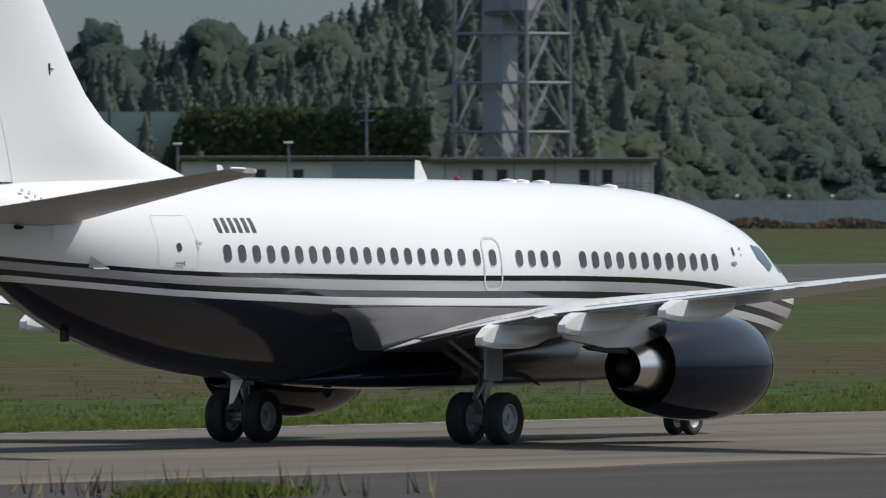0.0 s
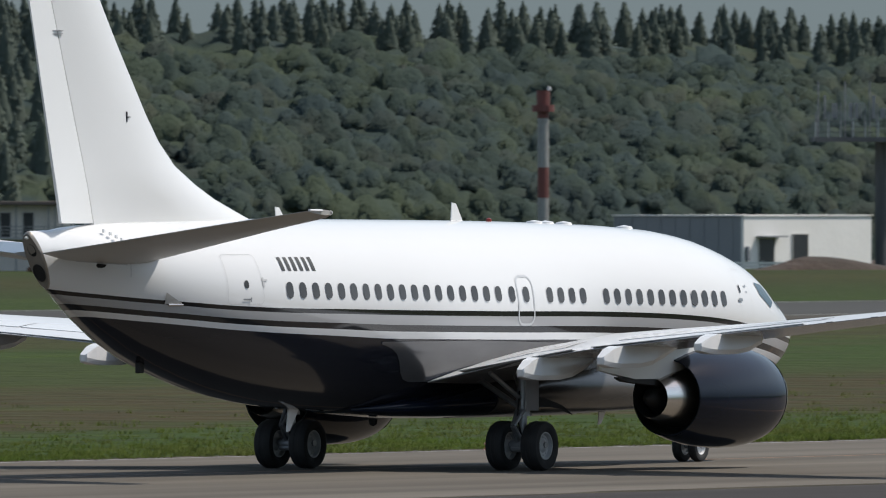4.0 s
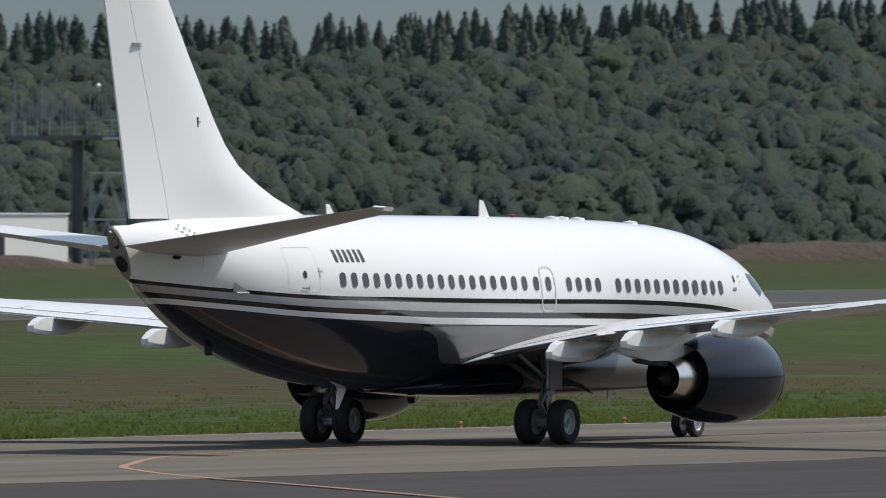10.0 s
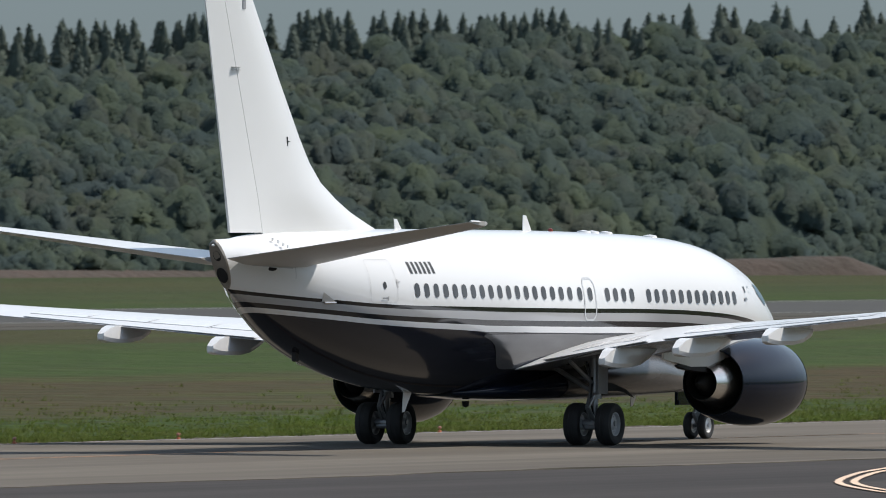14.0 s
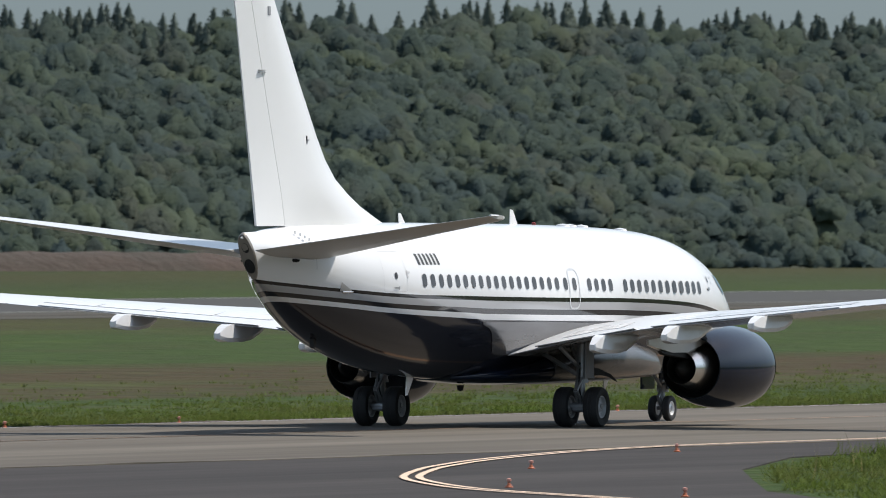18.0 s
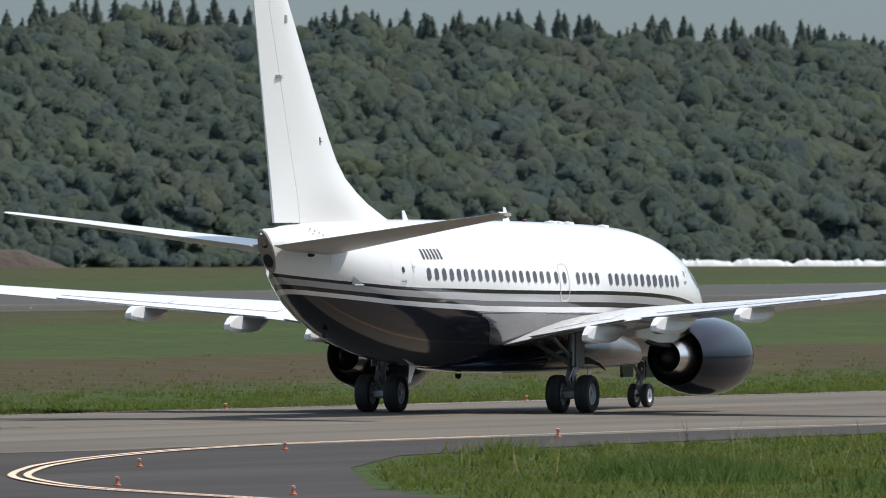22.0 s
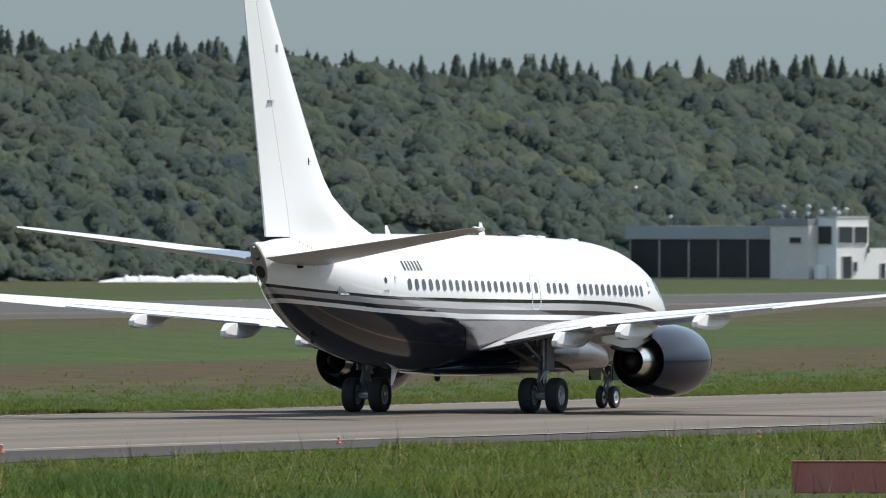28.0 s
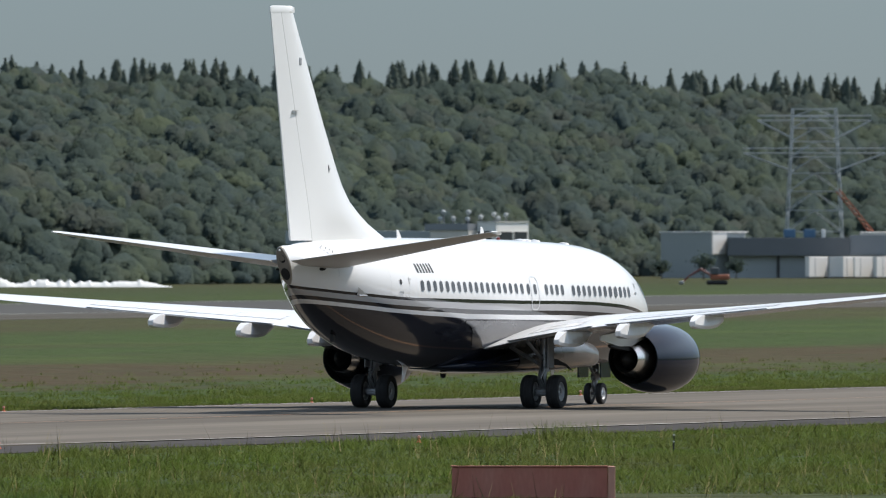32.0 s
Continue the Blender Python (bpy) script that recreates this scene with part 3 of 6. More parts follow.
        part("side_brace", joined(tube((0.06, y, 1.3), (0.35, s * 1.5, 2.0), 0.06, 10), tube((0.02, y, 1.5), (-1.2, y - s * 0.1, 2.1), 0.05, 8)), STEEL, plane, smooth=True)
        door = [[(x_, y + s * d, z + dz) for dz in (0.0, th)] + [(x_ + 0.12, y + s * (d + 0.06), z + dz - 0.05) for dz in (th, 0.0)] for x_, d, z, th in ((0.1, -0.1, 1.36, 0.1), (0.3, 0.1, 1.4, 0.18), (0.6, 0.24, 1.4, 0.14), (0.95, 0.34, 1.34, 0.09), (1.3, 0.38, 1.22, 0.02))]
        part("gear_door", joined(loft(door), box(0.1, 0.42, y - 0.14, y + 0.14, 1.44, 1.62, 0.03)), BLACK, plane)
        part("brake_hose", joined(tube((-0.05, y - 0.05, 0.62), (-0.22, y - 0.02, 1.1), 0.022, 6), tube((-0.22, y - 0.02, 1.1), (-0.1, y, 1.7), 0.022, 6)), BLACK, plane, smooth=True)
        for dy in (-0.43, 0.43):
            wheel(plane, "main_wheel", 0.0, y + dy, 0.53, 0.42, HUB, s)
        wheel(plane, "nose_wheel", 12.6 + front, s * 0.2, 0.345, 0.2, WHITE, s)
    # fin and rudder
    le = spline(((5.2, -6.1), (5.4, -6.7), (5.6, -7.5), (6.0, -8.65), (6.47, -9.7), (7.0, -10.4), (7.6, -10.95), (12.3, -14.6)))
    hinge = lambda z: -13.2 - 2.55 * (z - 5.25) / 7.1
    te = lambda z: -14.82 - 1.68 * (z - 5.25) / 7.1
    zs = (5.1, 5.3, 5.5, 5.8, 6.1, 6.5, 7.0, 7.6, 9, 11, 12.3)
    def fin_ring(z, a, b, t):
        half = min(0.3, 0.05 * (le(z) - te(z)))
        ts = (0, 0.02, 0.06, 0.15, 0.3, 0.5, 0.75, 1)
        w = lambda k: half * (min(1, (k / 0.3) ** 0.5) if k < 0.3 else 1 - 0.9 * ((k - 0.3) / 0.7) ** 1.2)
        chord = le(z) - te(z)
        xs2 = [a + (b - a) * k for k in ts]
        ws = [max(0.015, w(min(1, max(0, (le(z) - x) / chord)))) for x in xs2]
        return [(x, v, z) for x, v in zip(xs2, ws)] + [(x, -v, z) for x, v in zip(xs2[::-1], ws[::-1])]
    part("fin", move(loft([fin_ring(z, le(z), hinge(z) + 0.012, 0) for z in zs])), fin_paint, plane, smooth=True)
    part("rudder", move(loft([fin_ring(z, hinge(z) - 0.012, te(z), 0) for z in (5.3,) + zs[3:]])), fin_paint, plane, smooth=True)
    cap = [[(-15.6 + (x + 15.6) * k, y * k * 1.1, z) for x, y, z in fin_ring(12.3, -14.5, -16.52, 0)] for k in (1, 1.03, 1.0, 0.8)]
    part("fin_cap", move(loft([[(x, y, zz) for x, y, z in r] for r, zz in zip(cap, (12.3, 12.36, 12.47, 12.52))])), fin_paint, plane, smooth=True)
    for z in (9.26,):
        part("rudder_hinge", move(joined(*(box(hinge(z) - 0.25, hinge(z) + 0.16, -0.142, 0.142, z + d, z + d + 0.012) for d in (-0.04, 0.028)))), GREYPAINT, plane)
    part("fin_marker", move(joined(box(-12.03, -11.995, -0.214, 0.214, 7.4, 7.62), box(-12.03, -11.88, -0.217, 0.217, 7.5, 7.52))), LETTER, plane)
    part("static_port", move(box(-14.36, -14.2, -0.15, 0.15, 10.7, 10.93, 0.01)), GREYPAINT, plane)
    for s in (-1, 1):
        for q in range(4):
            x, z = -13.5 + 0.1 * q, 5.14 - 0.06 * q
            y = side(x, z) + 0.05
            part("vortex_tab", move(box(x - 0.035, x + 0.035, s * y - 0.08, s * y - 0.032, z - 0.04, z + 0.04, 0.006)), WHITE, plane, "small pale vane below the rudder")
        part("stab_seal", move(joined(skin_strip([(-13.12, 4.54), (-13.12, 4.18), (-13.1, 4.18), (-13.1, 4.54)], 0.012, s), skin_strip([(-14.5, 4.52), (-13.2, 4.44), (-13.2, 4.43), (-14.5, 4.51)], 0.014, s))), SEAM, plane, "dark seam under the tailplane root")
        part("drain_mast", move(loft([[(-14.0, s * (side(-14.0, 4.42) - 0.05), 4.47), (-13.85, s * (side(-13.85, 4.42) - 0.05), 4.46), (-13.88, s * (side(-13.88, 4.42) + 0.12), 4.44)], [(-14.0, s * (side(-14.0, 4.4) + 0.02), 4.38), (-13.9, s * (side(-13.9, 4.4) + 0.02), 4.37), (-13.92, s * (side(-13.92, 4.4) + 0.12), 4.39)]])), BLACK, plane)
    # belly fairing of the wing root
    def root(rows):
        out = []
        for x, w, zt, zb in rows:
            ring = []
            for a in [2 * math.pi * i / 28 for i in range(28)]:
                c = math.cos(a)
                ring.append((x, w * math.copysign(abs(c) ** (1 if abs(c) < 0.5 else 0.4), c), zb + (zt - zb) * (0.5 + 0.5 * math.sin(a))))
            out.append(ring)
        return loft(out)
    part("wing_root_fairing", root(((-3.2, 0.5, 1.4, 1.24), (-2.4, 0.95, 1.5, 1.18), (-1.4, 1.25, 1.6, 1.13), (-0.2, 1.5, 1.75, 1.1), (1.0, 1.7, 1.9, 1.09))), nacelle_paint if paint is PAINT else WHITE, plane, "dark glossy rear belly fairing", True)
    part("wing_root_fairing", root(((1.004, 1.74, 1.95, 1.085), (2.5, 2.1, 2.35, 1.08), (4, 2.15, 2.4, 1.08), (6, 2.05, 2.35, 1.1), (8, 1.8, 2.1, 1.14), (9.6, 1.2, 1.7, 1.19))), BELLY_GREY if paint is PAINT else GREYPAINT, plane, "dull grey forward belly fairing", True)
    if paint is PAINT:
        for s in (-1, 1):
            low = spline(((-4.1, 2.72), (-3.5, 2.58), (-3.0, 2.25), (-2.7, 2.0), (-2.2, 1.9), (0, 1.9), (5, 2.0)))
            part("wing_root_panel", skin_grid(-4.1, 5.0, low, lambda x: 2.775 if x < 0 else 2.775 - 0.02 * x, s, 0.014, 36, 8), SILVERPAINT, plane, "grey panel above the wing root", True)
    # aerials and lamps on the body
    part("blade_aerial", move(loft([[(2.45, -0.03, 5.28), (1.95, -0.015, 5.28), (1.95, 0.015, 5.28), (2.45, 0.03, 5.28)], [(2.15, -0.012, 5.7), (1.98, -0.008, 5.72), (1.98, 0.008, 5.72), (2.15, 0.012, 5.7)]])), WHITE, plane)
    part("blade_aerial", move(loft([[(-5.1, -0.03, 5.3), (-5.5, -0.015, 5.3), (-5.5, 0.015, 5.3), (-5.1, 0.03, 5.3)], [(-5.4, -0.012, 5.62), (-5.55, -0.008, 5.63), (-5.55, 0.008, 5.63), (-5.4, 0.012, 5.62)]])), WHITE, plane)
    for x in (5.6, 6.1, 6.9, 9.6):
        part("satellite_aerial", move(lathe([(CROWN(x) - 0.03, 0.2), (CROWN(x) + 0.03, 0.17), (CROWN(x) + 0.06, 0.0)], "z", 14, (x, 0, 0))), WHITE, plane, smooth=True)
    for x, z in ((3.6, 5.3),):
        part("beacon", move(lathe([(z - 0.02, 0.07), (z + 0.06, 0.06), (z + 0.09, 0.0)], "z", 14, (x, 0, 0))), RED_GLASS, plane, "red beacon", True)
    part("belly_beacon", lathe([(1.1, 0.1), (0.98, 0.08), (0.94, 0.0)], "z", 14, (-1.4, 0, 0)), BLACK, plane, smooth=True)
    for x in (-4.6, 8.9):
        part("belly_aerial", move(loft([[(x, -0.03, 1.34), (x - 0.4, -0.015, 1.36), (x - 0.4, 0.015, 1.36), (x, 0.03, 1.34)], [(x - 0.35, -0.012, 0.88), (x - 0.48, -0.008, 0.86), (x - 0.48, 0.008, 0.86), (x - 0.35, 0.012, 0.88)]])), WHITE, plane)
    part("tail_skid", move(box(-11.25, -11.05, -0.06, 0.06, 2.16, 2.4, 0.02)), BLACK, plane)
    # nose gear
    nx = 12.6 + front
    part("nose_strut", joined(tube((nx, 0, 0.345), (nx + 0.03, 0, 0.85), 0.07, 12), tube((nx + 0.03, 0, 0.8), (nx + 0.05, 0, 1.5), 0.115, 12), tube((nx, -0.28, 0.345), (nx, 0.28, 0.345), 0.05, 10), tube((nx - 0.05, 0, 0.9), (nx - 0.9, 0, 1.45), 0.045, 8)), STEEL, plane, "grey nose gear strut", True)
    part("steering_collar", tube((nx + 0.03, 0, 0.78), (nx + 0.035, 0, 0.98), 0.16, 14), STEEL, plane, smooth=True)
    part("torque_link", joined(tube((nx - 0.07, 0, 0.42), (nx - 0.3, 0, 0.64), 0.045, 8), tube((nx - 0.3, 0, 0.64), (nx - 0.07, 0, 0.86), 0.045, 8)), STEEL, plane, smooth=True)
    part("taxi_light", lathe([(nx - 0.18, 0.02), (nx - 0.17, 0.08), (nx - 0.05, 0.09), (nx - 0.04, 0.02)], "x", 14, (0, 0, 1.08)), STEEL, plane, smooth=True)
    for s in (-1, 1):
        part("nose_gear_door", box(nx - 0.6, nx + 0.35, s * 0.38 - 0.02, s * 0.38 + 0.02, 0.86, 1.42, 0.01), NAVYPAINT if paint is PAINT else WHITE, plane)
    return plane


TIP_GREEN = material("green_winglet_paint", (0.01, 0.23, 0.10), 0.3, coat=0.3)


def cabin(rows, slope=-0.0147, z0=3.765):
    return [(x, z0 + slope * (x - 0.77)) for x in rows]


ROW = [-7.97 + 0.5142 * i for i in range(18)] + [1.36, 1.97, 3.01, 3.5, 3.99, 4.48] + [5.51 + 0.496 * i for i in range(12)]
jet = airliner("white business jetliner with navy belly and silver stripes, taxiing", PAINT, WHITE, NAVYPAINT, WING_TOP, 0, 0, cabin(ROW), False)
# registration on the rear body: plain bars in place of the characters
for i in range(6):
    x = -8.1 + 0.245 * i
    part("marking_bar", skin_grid(x, x + 0.13, 4.29, 4.58, -1, 0.008, 2, 6), LETTER, jet, "small black lettering bar")
GREEN = material("green_tail_paint", (0.01, 0.23, 0.10), 0.3, vary=0.3, scale=0.3, second=(0.06, 0.36, 0.05), coat=0.3)
WHITE2 = material("white_airline_paint", (0.7, 0.71, 0.71), 0.3, vary=0.1, scale=0.4, second=(0.62, 0.63, 0.63), coat=0.3)
def slanted(m):
    """Green behind a slanting edge, white ahead of it."""
    n, l = m.node_tree.nodes, m.node_tree.links
    b = n["Principled BSDF"]
    sep = n.new("ShaderNodeSeparateXYZ")
    l.new(n.new("ShaderNodeTexCoord").outputs["Object"], sep.inputs[0])
    lean = n.new("ShaderNodeMath")
    lean.operation = "MULTIPLY_ADD"
    lean.inputs[1].default_value = 0.46
    l.new(sep.outputs["Z"], lean.inputs[0])
    l.new(sep.outputs["X"], lean.inputs[2])
    ahead = n.new("ShaderNodeMath")
    ahead.operation = "GREATER_THAN"
    ahead.inputs[1].default_value = -11.0
    l.new(lean.outputs[0], ahead.inputs[0])
    mix = n.new("ShaderNodeMix")
    mix.data_type = "RGBA"
    l.new(ahead.outputs[0], mix.inputs["Factor"])
    l.new(b.inputs["Base Color"].links[0].from_socket, mix.inputs["A"])
    mix.inputs["B"].default_value = (0.7, 0.71, 0.71, 1)
    l.new(mix.outputs["Result"], b.inputs["Base Color"])
    return m


YELLOW = material("yellow_tail_mark", (0.6, 0.5, 0.02), 0.4)
other = airliner("white airliner with green tail rolling along the runway", WHITE2, slanted(GREEN), WHITE2, WING_TOP, 3.0, 2.9, cabin([-9.5 + 0.5 * i for i in range(49)], -0.005, 3.72), True)
rings4 = []
for k in range(9):
    rings4.append([(-11.6 - 3.2 * k / 8 - 2.9 + 0.9 * (z - 3.6) * (1 - k / 8), y * 1.012, z + (z - 4.0) * 0.012) for x, y, z in [(0, GIRTH(-11.6 - 3.2 * k / 8 + 0.9 * (zz - 3.6) * (1 - k / 8)) * math.cos(a), zz) for a, zz in [(2 * math.pi * i / 40, mid(-11.6 - 3.2 * k / 8) + math.sin(2 * math.pi * i / 40) * (CROWN(-11.6 - 3.2 * k / 8) - mid(-11.6 - 3.2 * k / 8) if i < 20 else mid(-11.6 - 3.2 * k / 8) - BELLY(-11.6 - 3.2 * k / 8))) for i in range(40)]]])
part("rear_body", loft(rings4, caps=False), GREEN, other, "green painted rear body", True)
PALE_GREEN = material("pale_green_marking", (0.6, 0.7, 0.64), 0.4)
for s in (-1, 1):
    for x0, x1 in ((3.2, 4.9), (5.2, 6.6), (6.9, 8.4), (8.7, 10.2)):
        piece = skin_grid(x0, x1, 4.28, 4.68, s, 0.012, 4, 4)
        part("marking_bar", ([(x + 3.0, y, z) for x, y, z in piece[0]], piece[1]), PALE_GREEN, other, "plain pale green marking bar")
    glass = skin_grid(13.1, 14.75, lambda x: float(np.interp(x, (13.1, 14.2, 14.75), (3.78, 3.62, 3.72))), lambda x: float(np.interp(x, (13.1, 14.2, 14.75), (4.2, 4.1, 3.84))), s, 0.016, 10, 5)
    part("flight_deck_glass", ([(x + 3.0 if x <= 14 else 17 + (x - 14) * 0.92, y, z) for x, y, z in glass[0]], glass[1]), SHIELD, other, "dark flight deck glass")
    for z, r in ((8.25, 0.75), (9.6, 0.62)):
        c = -13.55 - 2.9 - (z - 8.25) * 0.45
        part("tail_emblem", lathe([(s * 0.26, r), (s * 0.3, r), (s * 0.3, r * 0.42), (s * 0.26, r * 0.42)], "y", 20, (c, 0, z)), YELLOW, other, "plain yellow ring on the tail")

# a taller-legged type: its body rides higher and its fin is lower
for c in other.children:
    if any(k in c.name for k in ("fin", "rudder", "static", "emblem")):
        for v in c.data.vertices:
            v.co.z = 5.3 + (v.co.z - 5.3) * 0.94
    if "strut" in c.name:
        c.scale.z = 1.24
    elif "wheel" not in c.name:
        c.location.z += 0.5


# ---- airfield ----
PLAN = pose(0, 0, 0, 0, 0, 90 - 31.6)


def sheet(name, poly, z, mat, label, thick=0.0, kind="structure", category=""):
    """A flat paved area from plan corners (u, v); its own axes run along and across the taxiway."""
    top = [(u, -v, z) for u, v in poly]
    n = len(top)
    if not thick:
        ob = mesh_object(name, top, [tuple(range(n))], mat, m=PLAN)
    else:
        low = [(u, v, z - thick) for u, v, z in top]
        ob = mesh_object(name, top + low, [tuple(range(n))] + [(i, i + n, (i + 1) % n + n, (i + 1) % n) for i in range(n)], mat, m=PLAN)
    return tagged(ob, label, category, "", kind)


def turf(name):
    """Airfield grass: green verges and dry brown strips along the taxiway, with ragged edges."""
    m = material(name, (0.08, 0.11, 0.035), 0.9, grain=0.0, bump=0.6, spec=0.1, scale=0.05)
    n, l = m.node_tree.nodes, m.node_tree.links
    b = n["Principled BSDF"]
    sep = n.new("ShaderNodeSeparateXYZ")
    co = n.new("ShaderNodeTexCoord").outputs["Object"]
    l.new(co, sep.inputs[0])

    def cloud(size, stretch, detail=5):
        st, k = n.new("ShaderNodeMapping"), n.new("ShaderNodeTexNoise")
        st.inputs["Scale"].default_value = (stretch, 1.0, 1.0)
        k.inputs["Scale"].default_value, k.inputs["Detail"].default_value = size, detail
        l.new(co, st.inputs[0])
        l.new(st.outputs[0], k.inputs["Vector"])
        return k.outputs["Fac"]

    def sum_(a, k, add):
        q = n.new("ShaderNodeMath")
        q.operation = "MULTIPLY_ADD"
        l.new(a, q.inputs[0])
        q.inputs[1].default_value = k
        if isinstance(add, float):
            q.inputs[2].default_value = add
        else:
            l.new(add, q.inputs[2])
        return q.outputs[0]

    def blend(f, a, c):
        x = n.new("ShaderNodeMix")
        x.data_type = "RGBA"
        l.new(f, x.inputs["Factor"])
        l.new(a, x.inputs["A"])
        if isinstance(c, tuple):
            x.inputs["B"].default_value = (*c, 1)
        else:
            l.new(c, x.inputs["B"])
        return x.outputs["Result"]

    def span(f, low, high, to=1.0):
        r = n.new("ShaderNodeMapRange")
        r.interpolation_type = "SMOOTHSTEP"
        r.inputs["From Min"].default_value, r.inputs["From Max"].default_value, r.inputs["To Max"].default_value = low, high, to
        l.new(f, r.inputs[0])
        return r.outputs[0]
    away = sum_(cloud(0.12, 0.22), 34.0, sum_(cloud(0.02, 0.3, 2), 34.0, sum_(sep.outputs["Y"], 1.0, -34.0)))
    ramp = n.new("ShaderNodeValToRGB")
    el = ramp.color_ramp.elements
    strips = ((150, GREEN_TURF), (228, GREEN_TURF), (238, BROWN_TURF), (266, BROWN_TURF), (280, GREEN_TURF), (335, GREEN_TURF), (350, OLIVE_TURF), (385, OLIVE_TURF), (455, GREEN_TURF), (520, FAR_TURF), (590, OLIVE_TURF), (650, FAR_TURF))
    el[0].position, el[0].color = 0, (*strips[0][1], 1)
    el[1].position, el[1].color = 1, (*strips[-1][1], 1)
    for v, c in strips[1:-1]:
        el.new((v - 150) / 500).color = (*c, 1)
    l.new(span(away, 150, 650), ramp.inputs[0])
    ramp_in = ramp.inputs[0].links[0].from_node
    ramp_in.interpolation_type = "LINEAR"
    out = ramp.outputs[0]
    # the near end of the field beyond the verge is dry all through
    dry = n.new("ShaderNodeMath")
    dry.operation = "MULTIPLY"
    l.new(span(sum_(cloud(0.015, 0.5, 3), 260.0, sum_(sep.outputs["X"], -1.0, 420.0)), -40, 60, 0.4), dry.inputs[0])
    l.new(span(away, 228, 245), dry.inputs[1])
    out = blend(dry.outputs[0], out, OLIVE_TURF)
    out = blend(span(cloud(0.07, 0.3, 6), 0.52, 0.7, 0.55), out, (0.052, 0.078, 0.014))
    out = blend(span(cloud(0.05, 0.4, 6), 0.54, 0.68, 0.5), out, (0.05, 0.043, 0.018))
    out = blend(span(cloud(0.35, 0.35), 0.42, 0.72, 0.75), out, (0.03, 0.036, 0.013))
    out = blend(span(cloud(0.8, 0.3), 0.5, 0.75, 0.55), out, (0.062, 0.08, 0.024))
    l.new(out, b.inputs["Base Color"])
    return m


GREEN_TURF, BROWN_TURF, OLIVE_TURF, FAR_TURF = (0.029, 0.052, 0.0085), (0.051, 0.035, 0.017), (0.042, 0.039, 0.014), (0.029, 0.041, 0.011)
TURF = turf("airfield_grass")
CONCRETE = material("streaked_concrete", (0.165, 0.147, 0.123), 0.9, vary=1.0, scale=0.3, second=(0.085, 0.075, 0.063), grain=0.35, bump=0.1, stretch=(0.05, 1, 1), spec=0.08)
ASPHALT = material("dark_asphalt", (0.064, 0.058, 0.055), 0.9, vary=1.0, scale=0.35, second=(0.038, 0.035, 0.034), grain=0.5, bump=0.15, stretch=(0.06, 1, 1), spec=0.08)
RUNWAY = material("runway_asphalt", (0.075, 0.075, 0.072), 0.9, vary=0.5, scale=0.02, second=(0.055, 0.055, 0.053), grain=0.3, spec=0.08)
LINE_WHITE = material("worn_white_line", (0.42, 0.4, 0.36), 0.7, vary=1.0, scale=0.05, second=(0.17, 0.155, 0.135))
LINE_FAINT = material("faint_runway_line", (0.3, 0.29, 0.27), 0.7, vary=1.0, scale=0.02, second=(0.1, 0.1, 0.095))
LINE_YELLOW = material("worn_yellow_line", (0.72, 0.52, 0.37), 0.7, vary=0.4, scale=0.5, second=(0.5, 0.37, 0.27))
LINE_ORANGE = material("worn_orange_line", (0.28, 0.155, 0.085), 0.7, vary=0.5, scale=0.4, second=(0.35, 0.2, 0.1))
EARTH = material("brown_earth", (0.058, 0.037, 0.026), 0.95, vary=0.8, scale=0.15, second=(0.036, 0.032, 0.022), grain=0.5, bump=0.5)

tagged(mesh_object("ground", [(-4000, -4000, 0), (4500, -4000, 0), (4500, 4000, 0), (-4000, 4000, 0)], [(0, 1, 2, 3)], TURF, m=PLAN), "green airfield grass with dry brown bands", "grass", "", "structure")
worn = [(u_, -171.5 + (0.9 * noise.noise((u_ * 0.09, 2.0, 0.5)) + 0.5 * noise.noise((u_ * 0.31, 7.0, 0.5))) * min(1, max(0, (405 - u_) / 20))) for u_ in np.arange(240.0, 430.0, 1.5)]
taxiway = sheet("taxiway", [(-200, -171.5)] + worn + [(1500, -171.5), (1500, -201.5), (-200, -201.5)], 0.05, CONCRETE, "grey-beige concrete taxiway with tyre streaks", 0.05)
# apron of dark asphalt with the branch taxiway that curves towards the camera
edge = [(-200, -110), (-200, -171.5), (1500, -171.5), (1500, -166.5), (460, -166.5), (430, -166.8), (400, -165.2), (380, -162.5), (362, -156), (350, -150.6), (335, -143.8), (322, -136), (300, -110)]
sheet("branch_taxiway", edge[::-1], 0.03, ASPHALT, "dark asphalt branch taxiway", 0.03)
sheet("runway", [(-400, -393), (3000, -393), (3000, -455), (-400, -455)], 0.04, RUNWAY, "dark grey asphalt runway", 0.04)

SHOULDER = material("brown_grey_shoulder", (0.085, 0.075, 0.062), 0.9, vary=0.8, scale=0.05, second=(0.062, 0.066, 0.055), grain=0.4, stretch=(0.1, 1, 1), spec=0.08)
sheet("runway_shoulder", [(-400, -384), (3000, -384), (3000, -392.9), (-400, -392.9)], 0.03, SHOULDER, "brown-grey runway shoulder", 0.03)
sheet("runway_margin", [(-400, -393), (3000, -393), (3000, -404.5), (-400, -404.5)], 0.046, SHOULDER, "brown-grey paved runway margin")
ragged = [(u_, -203.6 - 0.9 * noise.noise((u_ * 0.12, 3.0, 1.0)) - 0.5 * noise.noise((u_ * 0.5, 5.0, 1.0))) for u_ in np.arange(240.0, 720.0, 1.6)]
sheet("verge_dirt", [(720, -201.52), (240, -201.52)] + ragged, 0.02, EARTH, "bare brown earth along the taxiway edge")


